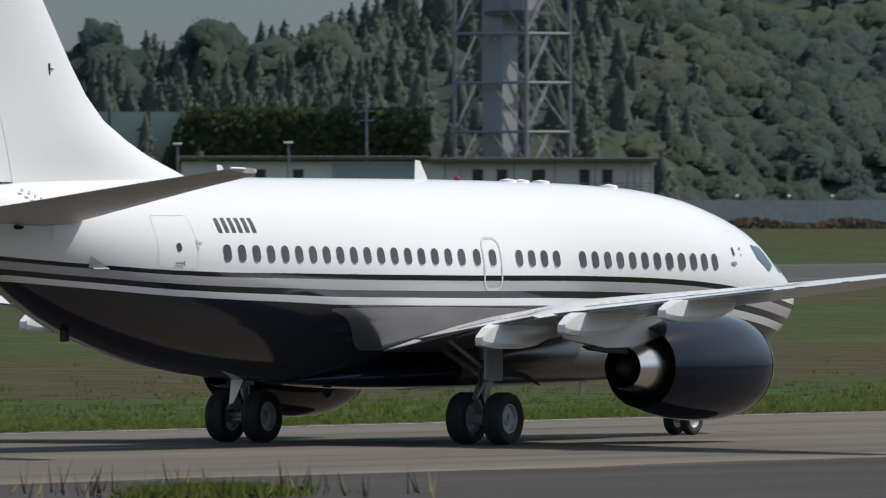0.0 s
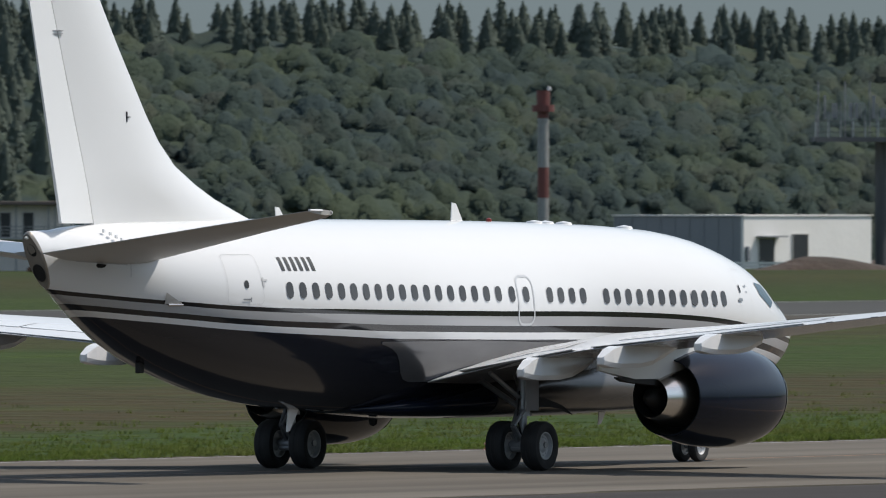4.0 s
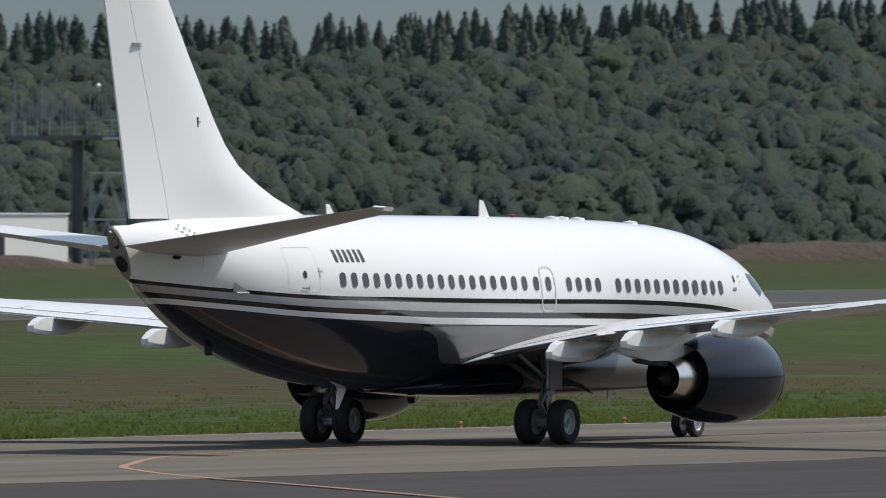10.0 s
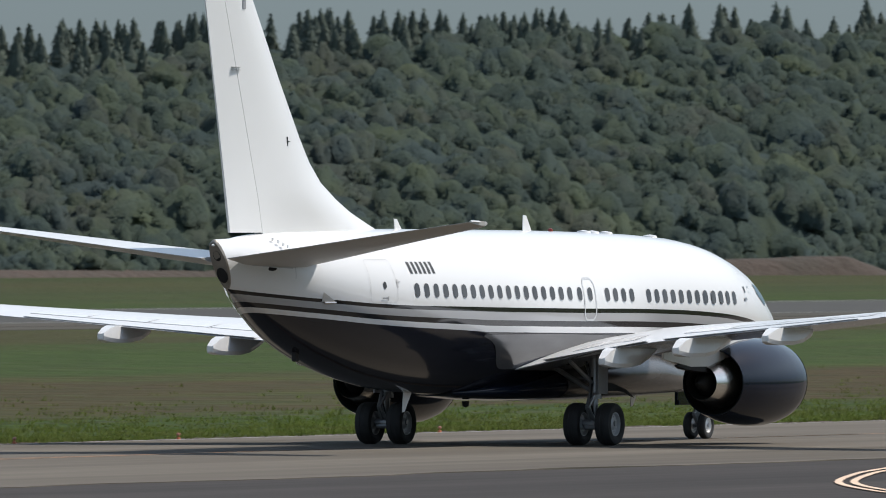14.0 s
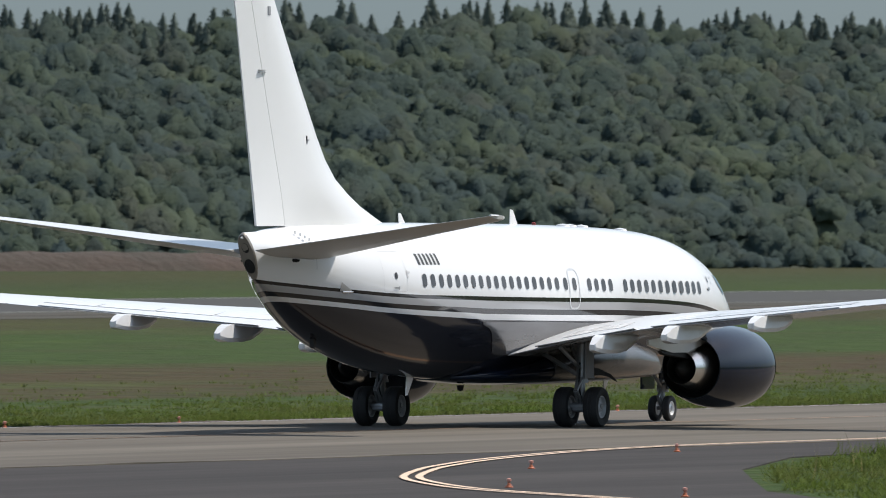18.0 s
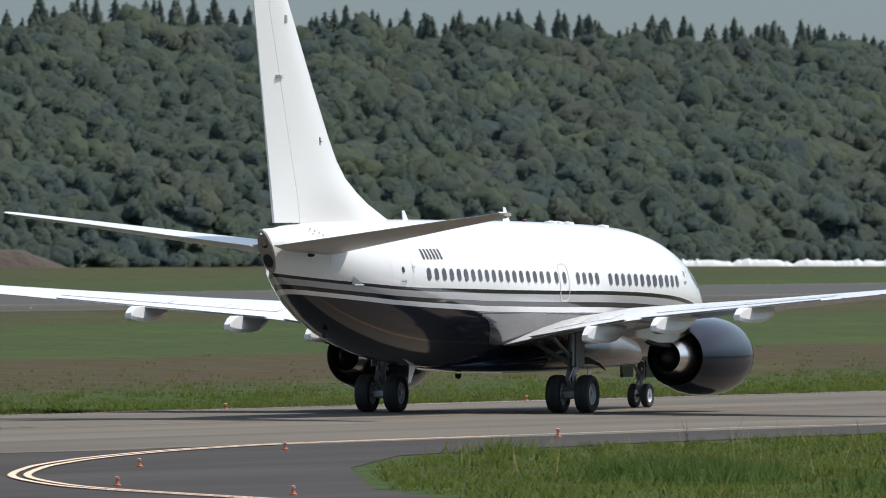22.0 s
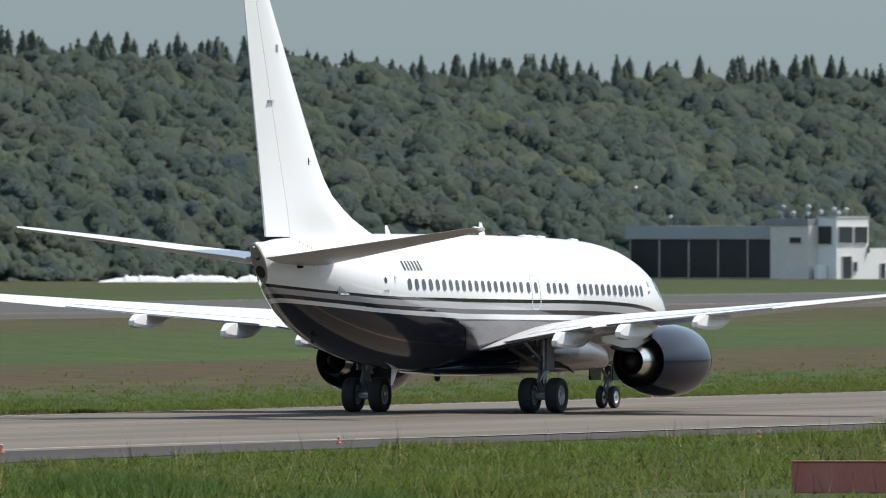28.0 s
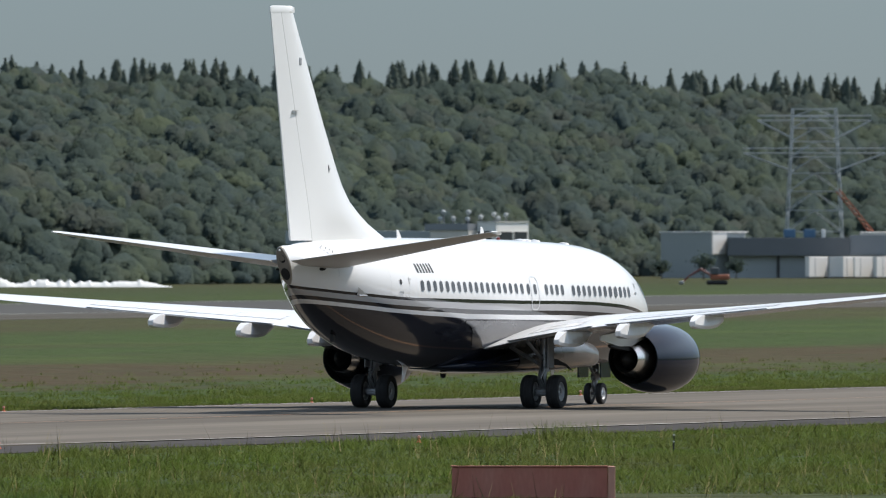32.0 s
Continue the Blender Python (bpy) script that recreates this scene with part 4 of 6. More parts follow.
def painted(name, pts, width, mat, label, z=0.056):
    """A painted line along plan points."""
    f = [Vector(p) for p in pts]
    verts, faces = [], []
    for i, p in enumerate(f):
        d = (f[min(i + 1, len(f) - 1)] - f[max(i - 1, 0)]).normalized() * width / 2
        verts += [W(p.x - d.y, p.y + d.x, z), W(p.x + d.y, p.y - d.x, z)]
    faces = [(2 * i, 2 * i + 1, 2 * i + 3, 2 * i + 2) for i in range(len(f) - 1)]
    return tagged(mesh_object(name, verts, faces, mat), label, "marking", "", "structure")


def bend(pts, n=12):
    """A smooth curve through plan points."""
    out = []
    p = [Vector(pts[0])] + [Vector(q) for q in pts] + [Vector(pts[-1])]
    for i in range(1, len(p) - 2):
        for j in range(n):
            t = j / n
            out.append(0.5 * (2 * p[i] + (p[i + 1] - p[i - 1]) * t + (2 * p[i - 1] - 5 * p[i] + 4 * p[i + 1] - p[i + 2]) * t * t + (3 * p[i] - p[i - 1] - 3 * p[i + 1] + p[i + 2]) * t ** 3))
    return out + [p[-1]]


def beside(pts, gap):
    """The same curve shifted sideways by gap."""
    out = []
    for i, q in enumerate(pts):
        d = (pts[min(i + 1, len(pts) - 1)] - pts[max(i - 1, 0)]).normalized() * gap
        out.append(q + Vector((d.y, -d.x)))
    return out


curve = bend([(300, -125), (318, -137.4), (327, -144.6), (332.5, -149.0), (338, -152.6), (347.1, -157.5), (358.1, -162.1), (364.4, -164.4), (371, -166.6), (379, -168.9), (387, -170.8), (397, -172.3), (410, -172.7)])
painted("edge_line", curve, 0.17, LINE_YELLOW, "worn pale orange double edge line")
painted("edge_line", beside(curve, -0.34), 0.17, LINE_YELLOW, "worn pale orange double edge line")
painted("edge_line", [(410, -172.7), (428, -173), (443, -171.4), (1400, -171.4)], 0.3, LINE_WHITE, "worn pale edge line")
painted("centre_line", bend([(285, -140), (300, -152), (317, -165.6), (324, -171.5), (331, -176.7), (338.7, -181.2), (355, -187.5), (380, -189.8), (420, -190)]), 0.2, LINE_ORANGE, "worn orange turn line")
painted("centre_line", [(-200, -190), (1500, -190)], 0.16, LINE_ORANGE, "faded orange taxiway centre line")
painted("edge_line", [(-200, -201.2), (1500, -201.2)], 0.25, LINE_WHITE, "faded pale edge line")
painted("runway_edge_line", [(-400, -406), (3000, -406)], 0.9, LINE_FAINT, "white runway edge line", 0.046)
painted("runway_edge_line", [(-400, -453), (3000, -453)], 0.9, LINE_FAINT, "white runway edge line", 0.046)


# ---- grass and trees as masses ----
def mass(name, verts, k, mat, label, category, normals=None):
    """Many loose faces of k corners each as one mesh."""
    me = bpy.data.meshes.new(name)
    n = len(verts)
    me.vertices.add(n)
    me.vertices.foreach_set("co", np.asarray(verts, np.float32).ravel())
    me.loops.add(n)
    me.loops.foreach_set("vertex_index", np.arange(n, dtype=np.int32))
    me.polygons.add(n // k)
    me.polygons.foreach_set("loop_start", np.arange(0, n, k, dtype=np.int32))
    me.update(calc_edges=True)
    me.materials.append(mat)
    if normals is not None:
        me.normals_split_custom_set_from_vertices(normals)
    return tagged(new(name, me), label, category, "", "stuff")


def grow(name, grown, k, mat, label, category):
    return mass(name, grown[0], k, mat, label, category, grown[1])


rng = np.random.default_rng(7)


def plan(u, v):
    return np.stack([u * math.sin(HEAD) + v * math.cos(HEAD), u * math.cos(HEAD) - v * math.sin(HEAD)], -1)


def blades(at, height, width, count, lean=0.35):
    """Blades of grass, triangles, round the given places."""
    n = len(at)
    base = np.repeat(at, count, 0) + rng.normal(0, 0.12, (n * count, 2))
    h = np.repeat(height, count) * rng.uniform(0.5, 1.1, n * count)
    a = rng.uniform(0, 2 * np.pi, n * count)
    side_ = np.stack([np.cos(a), np.sin(a)], -1) * width * rng.uniform(0.6, 1.3, (n * count, 1))
    tip = base + rng.normal(0, 1, (n * count, 2)) * (h * lean)[:, None]
    z0 = np.zeros((n * count, 1))
    v = np.stack([np.concatenate([base - side_, z0], 1), np.concatenate([base + side_, z0], 1), np.concatenate([tip, h[:, None]], 1)], 1)
    up = np.concatenate([rng.normal(0, 0.2, (n * count, 2)), np.ones((n * count, 1))], 1)
    up /= np.linalg.norm(up, axis=1)[:, None]
    return v.reshape(-1, 3), np.repeat(up, 3, 0)


def leafy(m, share=0.4):
    """Lets light through the leaves."""
    n, l = m.node_tree.nodes, m.node_tree.links
    b = n["Principled BSDF"]
    tr = n.new("ShaderNodeBsdfTranslucent")
    l.new(b.inputs["Base Color"].links[0].from_socket, tr.inputs["Color"])
    mix = n.new("ShaderNodeMixShader")
    mix.inputs[0].default_value = share
    l.new(b.outputs[0], mix.inputs[1])
    l.new(tr.outputs[0], mix.inputs[2])
    l.new(mix.outputs[0], n["Material Output"].inputs["Surface"])
    return m


BLADE = leafy(material("grass_blades", (0.085, 0.142, 0.021), 0.75, vary=1.0, scale=0.16, second=(0.104, 0.118, 0.036), island=0.3, spec=0.1))
BLADE_DRY = material("dry_grass_blades", (0.22, 0.19, 0.09), 0.8, vary=0.5, scale=0.2, second=(0.1, 0.09, 0.04), island=0.4, spec=0.1)
# verge beyond the taxiway
n = 26000
u = rng.uniform(270, 720, n)
v = -202.6 - rng.exponential(9, n)
lump = 0.5 + 0.5 * np.sin(u * 0.37 + np.sin(v * 0.5) * 2) * np.sin(u * 0.113)
grow("verge_grass", blades(plan(u, v), 0.06 + 0.13 * lump, 0.014, 11), 3, BLADE, "bright green uneven verge grass", "grass")
# rough meadow on the camera's side
n = 50000
u = rng.uniform(320, 520, n)
v = rng.uniform(-167.5, -108, n)
inner = np.interp(u, (320, 335, 350, 362, 380, 400, 430, 600), (-134, -143.4, -150.2, -155.4, -161.8, -164.6, -166.2, -166))
keep = (v > inner + rng.exponential(0.2, n)) & ~((u > 352) & (u < 366) & (v > -133) & (v < -112))
u, v = u[keep], v[keep]
lump = 0.5 + 0.5 * np.sin(u * 0.8 + np.sin(v * 0.7) * 2) * np.sin(u * 0.19 + v * 0.31)
grow("meadow_grass", blades(plan(u, v), 0.05 + 0.26 * lump ** 1.5, 0.013, 8, 0.6), 3, BLADE, "long green meadow grass with seed heads", "grass")
n = 900
u, v = rng.uniform(255, 520, n), rng.uniform(-168, -110, n)
inner = np.interp(u, (255, 300, 320, 335, 350, 362, 380, 400, 430, 600), (-100, -100, -134, -143, -150, -155, -161.5, -164, -165.6, -165.6))
keep = v > inner
grow("seed_stalks", blades(plan(u[keep], v[keep]), np.full(keep.sum(), 0.85), 0.008, 3, 0.25), 3, BLADE_DRY, "tall dry grass stalks", "grass")
u, v = rng.normal(256.5, 1.0, 520), rng.normal(-162.6, 0.45, 520)
grow("grass_tuft", blades(plan(u, v), np.full(520, 0.3), 0.02, 9, 0.5), 3, BLADE, "bright green grass tuft in the pavement joint", "grass")
u, v = rng.normal(258, 2.0, 46), rng.normal(-163.5, 1.7, 46)
grow("seed_stalks", blades(plan(u, v), np.full(46, 0.62), 0.02, 3, 0.3), 3, BLADE_DRY, "tall dry grass stalks in the pavement joint", "grass")

# weeds that stand over the meadow
for u_, v_, k_ in ((384.5, -161.8, 0.45), (353, -136.0, 0.4), (356, -138.5, 0.5), (350, -134, 0.45), (418, -163, 0.4), (440, -160.5, 0.45), (456, -163.5, 0.5)):
    u, v = rng.normal(u_, 0.9, 60), rng.normal(v_, 0.35, 60)
    grow("tall_weed", blades(plan(u, v), np.full(60, k_), 0.016, 5, 0.45), 3, BLADE, "tall dark green weed over the meadow", "weed")

WEED = leafy(material("dark_weed_blades", (0.05, 0.095, 0.022), 0.75, vary=0.8, scale=0.5, second=(0.07, 0.12, 0.03), island=0.4, spec=0.15))
for u_, v_, n_, k_ in ((350.5, -143.6, 700, 0.62), (346.5, -140.8, 380, 0.5), (338.5, -133.5, 300, 0.5)):
    u, v = rng.normal(u_, 1.6, n_), rng.normal(v_, 0.6, n_)
    grow("weed_clump", blades(plan(u, v), k_ * rng.uniform(0.5, 1.0, n_), 0.016, 7, 0.4), 3, WEED, "dense dark green clump of tall weeds", "weed")

# wooded hillside
FRONT_X = np.array((-130, -60, 0, 89, 238, 300, 345, 372, 420, 520, 600.0))
FRONT_Y = np.array((1215, 1280, 1345, 1425, 1535, 1585, 1650, 1770, 1835, 1900, 1950.0))
BACK = np.array((-0.67, 0.74))


def rise(d, x):
    """Height of the hill d metres behind its foot, at the foot's x."""
    top = np.interp(x - 0.67 * d, (-130, -28, -14, -4, 8, 40, 70, 95, 115, 145, 180, 200, 220, 236, 330, 372, 405, 445, 520), (6.8, 8.2, 9.9, 13.8, 17.0, 17.5, 16.9, 15.9, 16.3, 18.3, 18.9, 19.4, 20.0, 18.9, 18.1, 18.2, 18.5, 16.8, 13.8))
    return top * np.clip(d / 78, 0, 1) ** 0.8


hx = np.linspace(-130, 600, 66)
hy = np.interp(hx, FRONT_X, FRONT_Y)
hill_v, hill_f = [], []
for i, (x, y) in enumerate(zip(hx, hy)):
    for d in (-6, 0, 12, 26, 42, 58, 74, 110, 260):
        z = -0.3 if d < 0 else float(rise(d, x))
        hill_v.append((x + BACK[0] * d, y + BACK[1] * d, z))
for i in range(65):
    for j in range(8):
        a = i * 9 + j
        hill_f.append((a, a + 9, a + 10, a + 1))
UNDER = material("forest_floor", (0.034, 0.046, 0.03), 0.95, vary=0.5, scale=0.3, second=(0.04, 0.04, 0.03))
tagged(mesh_object("hillside", hill_v, hill_f, UNDER, smooth=True), "dark wooded hillside ground", "hill", "", "structure")


CROWN_CUTS = 3


def crowns(places, size, tall, leaves, templates=24, leaf=0.15):
    """Broadleaf crowns: a lumpy core of boughs under a close coat of leaf sprays."""
    ball = bmesh.new()
    bmesh.ops.create_icosphere(ball, subdivisions=CROWN_CUTS, radius=1)
    bmesh.ops.delete(ball, geom=[v for v in ball.verts if v.co.z < -0.3], context="VERTS")
    ball.verts.index_update()
    bv = np.array([v.co[:] for v in ball.verts])
    bf = np.array([[v.index for v in f.verts] for f in ball.faces])
    ball.free()
    unit = lambda q: q / np.linalg.norm(q, axis=-1, keepdims=True)
    solid, solid_n, P, D = [], [], [], []
    for k in range(templates):
        c = rng.normal(0, 1, (46, 3))
        c[:, 2] = np.abs(c[:, 2]) - 0.3
        c = unit(c)
        w = rng.uniform(0.2, 0.62, 46)
        lean = np.array((rng.uniform(0.75, 1.3), rng.uniform(0.75, 1.3), rng.uniform(0.8, 1.25)))
        c2 = unit(rng.normal(0, 1, (260, 3)))
        w2 = rng.uniform(0.1, 0.19, 260)

        def swell(q):
            near = np.clip(1 - ((q[:, None, :] - c[None]) ** 2).sum(-1) / w[None] ** 2, 0, 1) ** 0.5 * w[None]
            fine = np.clip(1 - ((q[:, None, :] - c2[None]) ** 2).sum(-1) / w2[None] ** 2, 0, 1) ** 0.5 * w2[None]
            return 0.6 + 0.95 * near.max(1) + 0.9 * fine.max(1)

        def slope(q):
            e = 0.06
            grad = np.stack([swell(unit(q + np.eye(3)[i] * e)) - swell(unit(q - np.eye(3)[i] * e)) for i in range(3)], -1) / (2 * e)
            return 0.42 * unit(q - 0.6 * grad) + (0.1, -0.2, 0.38)
        core = bv * lean * (swell(bv) * rng.uniform(0.9, 1.1, len(bv)))[:, None]
        flat = np.cross(core[bf[:, 1]] - core[bf[:, 0]], core[bf[:, 2]] - core[bf[:, 0]])
        vn = np.zeros_like(core)
        for i in range(3):
            np.add.at(vn, bf[:, i], flat)
        solid.append(core)
        solid_n.append(0.45 * unit(vn) + (0.12, -0.08, 0.42))
        d = rng.normal(0, 1, (leaves, 3))
        d[:, 2] = np.where(d[:, 2] < -0.35, -d[:, 2], d[:, 2])
        d = unit(d)
        P.append(d * lean * (swell(d) * rng.uniform(0.96, 1.2, leaves))[:, None])
        D.append(slope(d))
    which = rng.integers(0, templates, len(places))
    a = rng.uniform(-1.2, 1.2, len(places))
    ca, sa = np.cos(a)[:, None], np.sin(a)[:, None]
    turn = lambda q: np.stack([q[..., 0] * ca - q[..., 1] * sa, q[..., 0] * sa + q[..., 1] * ca, q[..., 2]], -1)
    grow_by = np.stack([size, size, tall], -1)[:, None, :]
    S = turn(np.stack(solid)[which]) * grow_by + places[:, None, :]
    SN = unit(turn(np.stack(solid_n)[which]))
    tris = (bf[None] + np.arange(len(places))[:, None, None] * len(bv)).reshape(-1, 3)
    P, D = turn(np.stack(P)[which]) * grow_by + places[:, None, :], turn(np.stack(D)[which])
    lie = D - np.array((0.1, -0.15, 0.38))
    soft = D + rng.normal(0, 0.1, D.shape)
    return S.reshape(-1, 3), tris, faces_at(P.reshape(-1, 3), (lie + rng.normal(0, 0.16, D.shape)).reshape(-1, 3), leaf, soft.reshape(-1, 3)), SN.reshape(-1, 3)


def solid_mass(name, verts, tris, mat, label, category, normals=None):
    me = bpy.data.meshes.new(name)
    me.vertices.add(len(verts))
    me.vertices.foreach_set("co", np.asarray(verts, np.float32).ravel())
    me.loops.add(tris.size)
    me.loops.foreach_set("vertex_index", tris.astype(np.int32).ravel())
    me.polygons.add(len(tris))
    me.polygons.foreach_set("loop_start", np.arange(0, tris.size, 3, dtype=np.int32))
    me.polygons.foreach_set("use_smooth", np.ones(len(tris), bool))
    me.update(calc_edges=True)
    me.materials.append(mat)
    if normals is not None:
        me.normals_split_custom_set_from_vertices(normals)
    return tagged(new(name, me), label, category, "", "stuff")


def faces_at(P, D, leaf, soft):
    D = D / np.linalg.norm(D, axis=1)[:, None]
    t = np.cross(D, rng.normal(0, 1, D.shape))
    t /= np.linalg.norm(t, axis=1)[:, None]
    b = np.cross(D, t)
    s = leaf * rng.uniform(0.55, 1.3, (len(P), 1))
    t, b = t * s, b * s * rng.uniform(0.5, 1.0, (len(P), 1))
    t = t * np.where(D[:, 1:2] > 0, -1, 1)
    bow = D * s * 0.25
    return np.stack([P - t - bow, P - b, P + t - bow, P + b], 1).reshape(-1, 3), np.repeat(soft / np.linalg.norm(soft, axis=1)[:, None], 4, 0)


def conifers(places, radius, tall, leaves, leaf=0.3):
    n = len(places)
    k = rng.uniform(0, 1, (n, leaves)) ** 0.6
    h = 1 - k
    a = rng.uniform(0, 2 * np.pi, (n, leaves))
    wob = 1 + 0.14 * np.sin(h * 26 + a * 2 + rng.uniform(0, 6, (n, 1)))
    r = radius[:, None] * (0.02 + 0.98 * k ** 0.8) * wob * rng.uniform(0.75, 1.1, (n, leaves))
    P = np.stack([np.cos(a) * r, np.sin(a) * r, h * tall[:, None]], -1) + places[:, None, :]
    soft = np.stack([np.cos(a), np.sin(a), np.full_like(a, 0.7)], -1) + (0.0, -0.3, 0.2)
    D = soft + rng.normal(0, 0.35, (n, leaves, 3))
    return faces_at(P.reshape(-1, 3), D.reshape(-1, 3), leaf, (soft + rng.normal(0, 0.12, soft.shape)).reshape(-1, 3))


def wood_tones(m, tones, size):
    """Tint patches over a wood: kinds of tree, painted-in haze blue and sunlit yellow-green."""
    n, l = m.node_tree.nodes, m.node_tree.links
    b = n["Principled BSDF"]
    out = b.inputs["Base Color"].links[0].from_socket
    co = n.new("ShaderNodeTexCoord").outputs["Object"]
    for i, (tone, share) in enumerate(tones):
        st, k, r, x = n.new("ShaderNodeMapping"), n.new("ShaderNodeTexNoise"), n.new("ShaderNodeMapRange"), n.new("ShaderNodeMix")
        st.inputs["Location"].default_value = (37.0 * i, 11.0 * i, 5.0 * i)
        k.inputs["Scale"].default_value, k.inputs["Detail"].default_value = size * (1, 1.6, 2.2, 5.0)[i], 3
        r.inputs["From Min"].default_value, r.inputs["From Max"].default_value, r.inputs["To Max"].default_value = 0.5, 0.66, share
        x.data_type = "RGBA"
        l.new(co, st.inputs[0])
        l.new(st.outputs[0], k.inputs["Vector"])
        l.new(k.outputs["Fac"], r.inputs[0])
        l.new(r.outputs[0], x.inputs["Factor"])
        l.new(out, x.inputs["A"])
        x.inputs["B"].default_value = (*tone, 1)
        out = x.outputs["Result"]
    l.new(out, b.inputs["Base Color"])
    return m


# distance haze is put into the foliage base colours: paler and bluer than leaves
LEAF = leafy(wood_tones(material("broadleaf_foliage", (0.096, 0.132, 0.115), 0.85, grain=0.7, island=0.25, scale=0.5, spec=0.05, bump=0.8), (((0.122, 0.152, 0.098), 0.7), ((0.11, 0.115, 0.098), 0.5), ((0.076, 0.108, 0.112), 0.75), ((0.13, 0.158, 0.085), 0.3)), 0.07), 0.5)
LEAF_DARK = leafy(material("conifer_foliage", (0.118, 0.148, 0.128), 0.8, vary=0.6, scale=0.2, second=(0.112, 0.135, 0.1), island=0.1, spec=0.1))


def cones(places, radius, tall, name, label):
    """The dense inner crowns of conifers: ragged tiers that narrow to a point."""
    n, levels, k = len(places), 7, 9
    h = np.array((0.0, 0.16, 0.34, 0.52, 0.7, 0.86, 1.0))
    a = np.linspace(0, 2 * np.pi, k, endpoint=False)[None, None] + rng.uniform(0, 6, (n, 1, 1))
    rr = radius[:, None, None] * ((1 - h) ** 0.8)[None, :, None] * rng.uniform(0.55, 1.05, (n, levels, k)) + 0.01
    V = np.stack([np.cos(a) * rr, np.sin(a) * rr, np.broadcast_to(h[None, :, None] * tall[:, None, None], rr.shape) - rng.uniform(0, 0.35, rr.shape) * (h[None, :, None] < 1)], -1) + places[:, None, None, :]
    i, j = np.meshgrid(np.arange(levels - 1), np.arange(k), indexing="ij")
    q0, q1 = (i * k + j).ravel(), (i * k + (j + 1) % k).ravel()
    one = np.concatenate([np.stack([q0, q1, q1 + k], -1), np.stack([q0, q1 + k, q0 + k], -1)])
    tris = (one[None] + np.arange(n)[:, None, None] * levels * k).reshape(-1, 3)
    solid_mass(name, V.reshape(-1, 3), tris, LEAF_DARK, label, "wood")


trees = []
for row in range(30):
    d = 0.5 + row * 2.6
    xs_ = np.arange(-60, 530, 2.35)
    xs_ = xs_ + rng.uniform(-1.2, 1.2, len(xs_))
    dd = np.maximum(0, d + rng.uniform(-1.7, 1.7, len(xs_)))
    ys_ = np.interp(xs_, FRONT_X, FRONT_Y)
    trees.append(np.stack([xs_ + BACK[0] * dd, ys_ + BACK[1] * dd, rise(dd, xs_), xs_, dd], -1))
trees = np.concatenate(trees)
is_broad = trees[:, 0] > 15 + rng.normal(0, 3, len(trees))
broad = trees[is_broad & (trees[:, 4] < np.interp(trees[:, 0], (130, 185), (61, 72)))]
rad = 0.8 + 1.15 * rng.uniform(0, 1, len(broad)) ** 1.7
swells = np.array([noise.noise((x * 0.085, y * 0.06, 4.0)) + 0.6 * noise.noise((x * 0.21, y * 0.15, 9.0)) for x, y in broad[:, :2]])
high = (2.85 + 0.7 * rad + 1.2 * swells) * rng.uniform(0.9, 1.12, len(broad)) * np.where(broad[:, 4] < 4, 0.6, 1)
low_row = np.tile(np.arange(0, 520, 1.3), 2) + rng.uniform(-0.5, 0.5, 800)
deep = np.repeat((0.0, 1.0), 400) * rng.uniform(2.5, 5.0, 800)
shrub = np.stack([low_row + BACK[0] * deep, np.interp(low_row, FRONT_X, FRONT_Y) + BACK[1] * deep - rng.uniform(0.5, 3.0, 800) * (deep == 0), rise(deep, low_row), low_row, deep], -1)
# tall broadleaf trees that stand over the conifers
stand = np.array([(x + dx, 1400 + dy, top - 5.5 + dz, x + 47, 70) for x, top in ((-27, 15.6), (-18.5, 16.2), (-13.5, 14.8), (-9.0, 15.6)) for dx, dy, dz in ((0, 0, 0), (1.7, 1.5, -1.4), (-1.7, 1.0, -1.6), (0.4, 2.5, -3.0), (2.6, 0.5, -3.2), (-2.6, 0.5, -3.4), (0.0, -1.3, -1.9), (1.6, -1.1, -2.9), (-1.6, -1.2, -2.8), (0.2, -1.8, -3.9), (2.6, -1.4, -4.4), (-2.6, -1.4, -4.4), (1.2, -2.2, -5.2), (-1.2, -2.2, -5.4), (3.6, -1.0, -5.6), (-3.6, -1.0, -5.6))])
broad = np.concatenate([broad, stand])
rad, high = np.concatenate([rad, np.full(len(stand), 1.8)]), np.concatenate([high, np.full(len(stand), 5.5)])
broad = np.concatenate([broad, shrub[low_row > 20]])
rad = np.concatenate([rad, rng.uniform(0.8, 1.5, (low_row > 20).sum())])
high = np.concatenate([high, rng.uniform(1.0, 2.2, (low_row > 20).sum()) * np.where(deep[low_row > 20] > 0, 1.4, 1)])
pl3 = broad[:, :3].copy()
thick = np.minimum(high * 0.75, rad * 1.2)
pl3[:, 2] += high - thick
# close undergrowth between the crowns
gx, gd = np.meshgrid(np.arange(4, 545, 0.75), np.arange(0.5, 76, 0.9), indexing="ij")
gx, gd = gx + rng.uniform(-0.3, 0.3, gx.shape), gd + rng.uniform(-0.4, 0.4, gx.shape)
ux, uy = gx + BACK[0] * gd, np.interp(gx, FRONT_X, FRONT_Y) + BACK[1] * gd
soft_ = np.array([1.2 * (noise.noise((x * 0.085, y * 0.06, 4.0)) + 0.6 * noise.noise((x * 0.21, y * 0.15, 9.0))) + 0.6 * noise.noise((x * 0.7, y * 0.7, 2.0)) + 0.4 * noise.noise((x * 1.5, y * 1.1, 6.0)) for x, y in zip(ux.ravel(), uy.ravel())]).reshape(ux.shape)
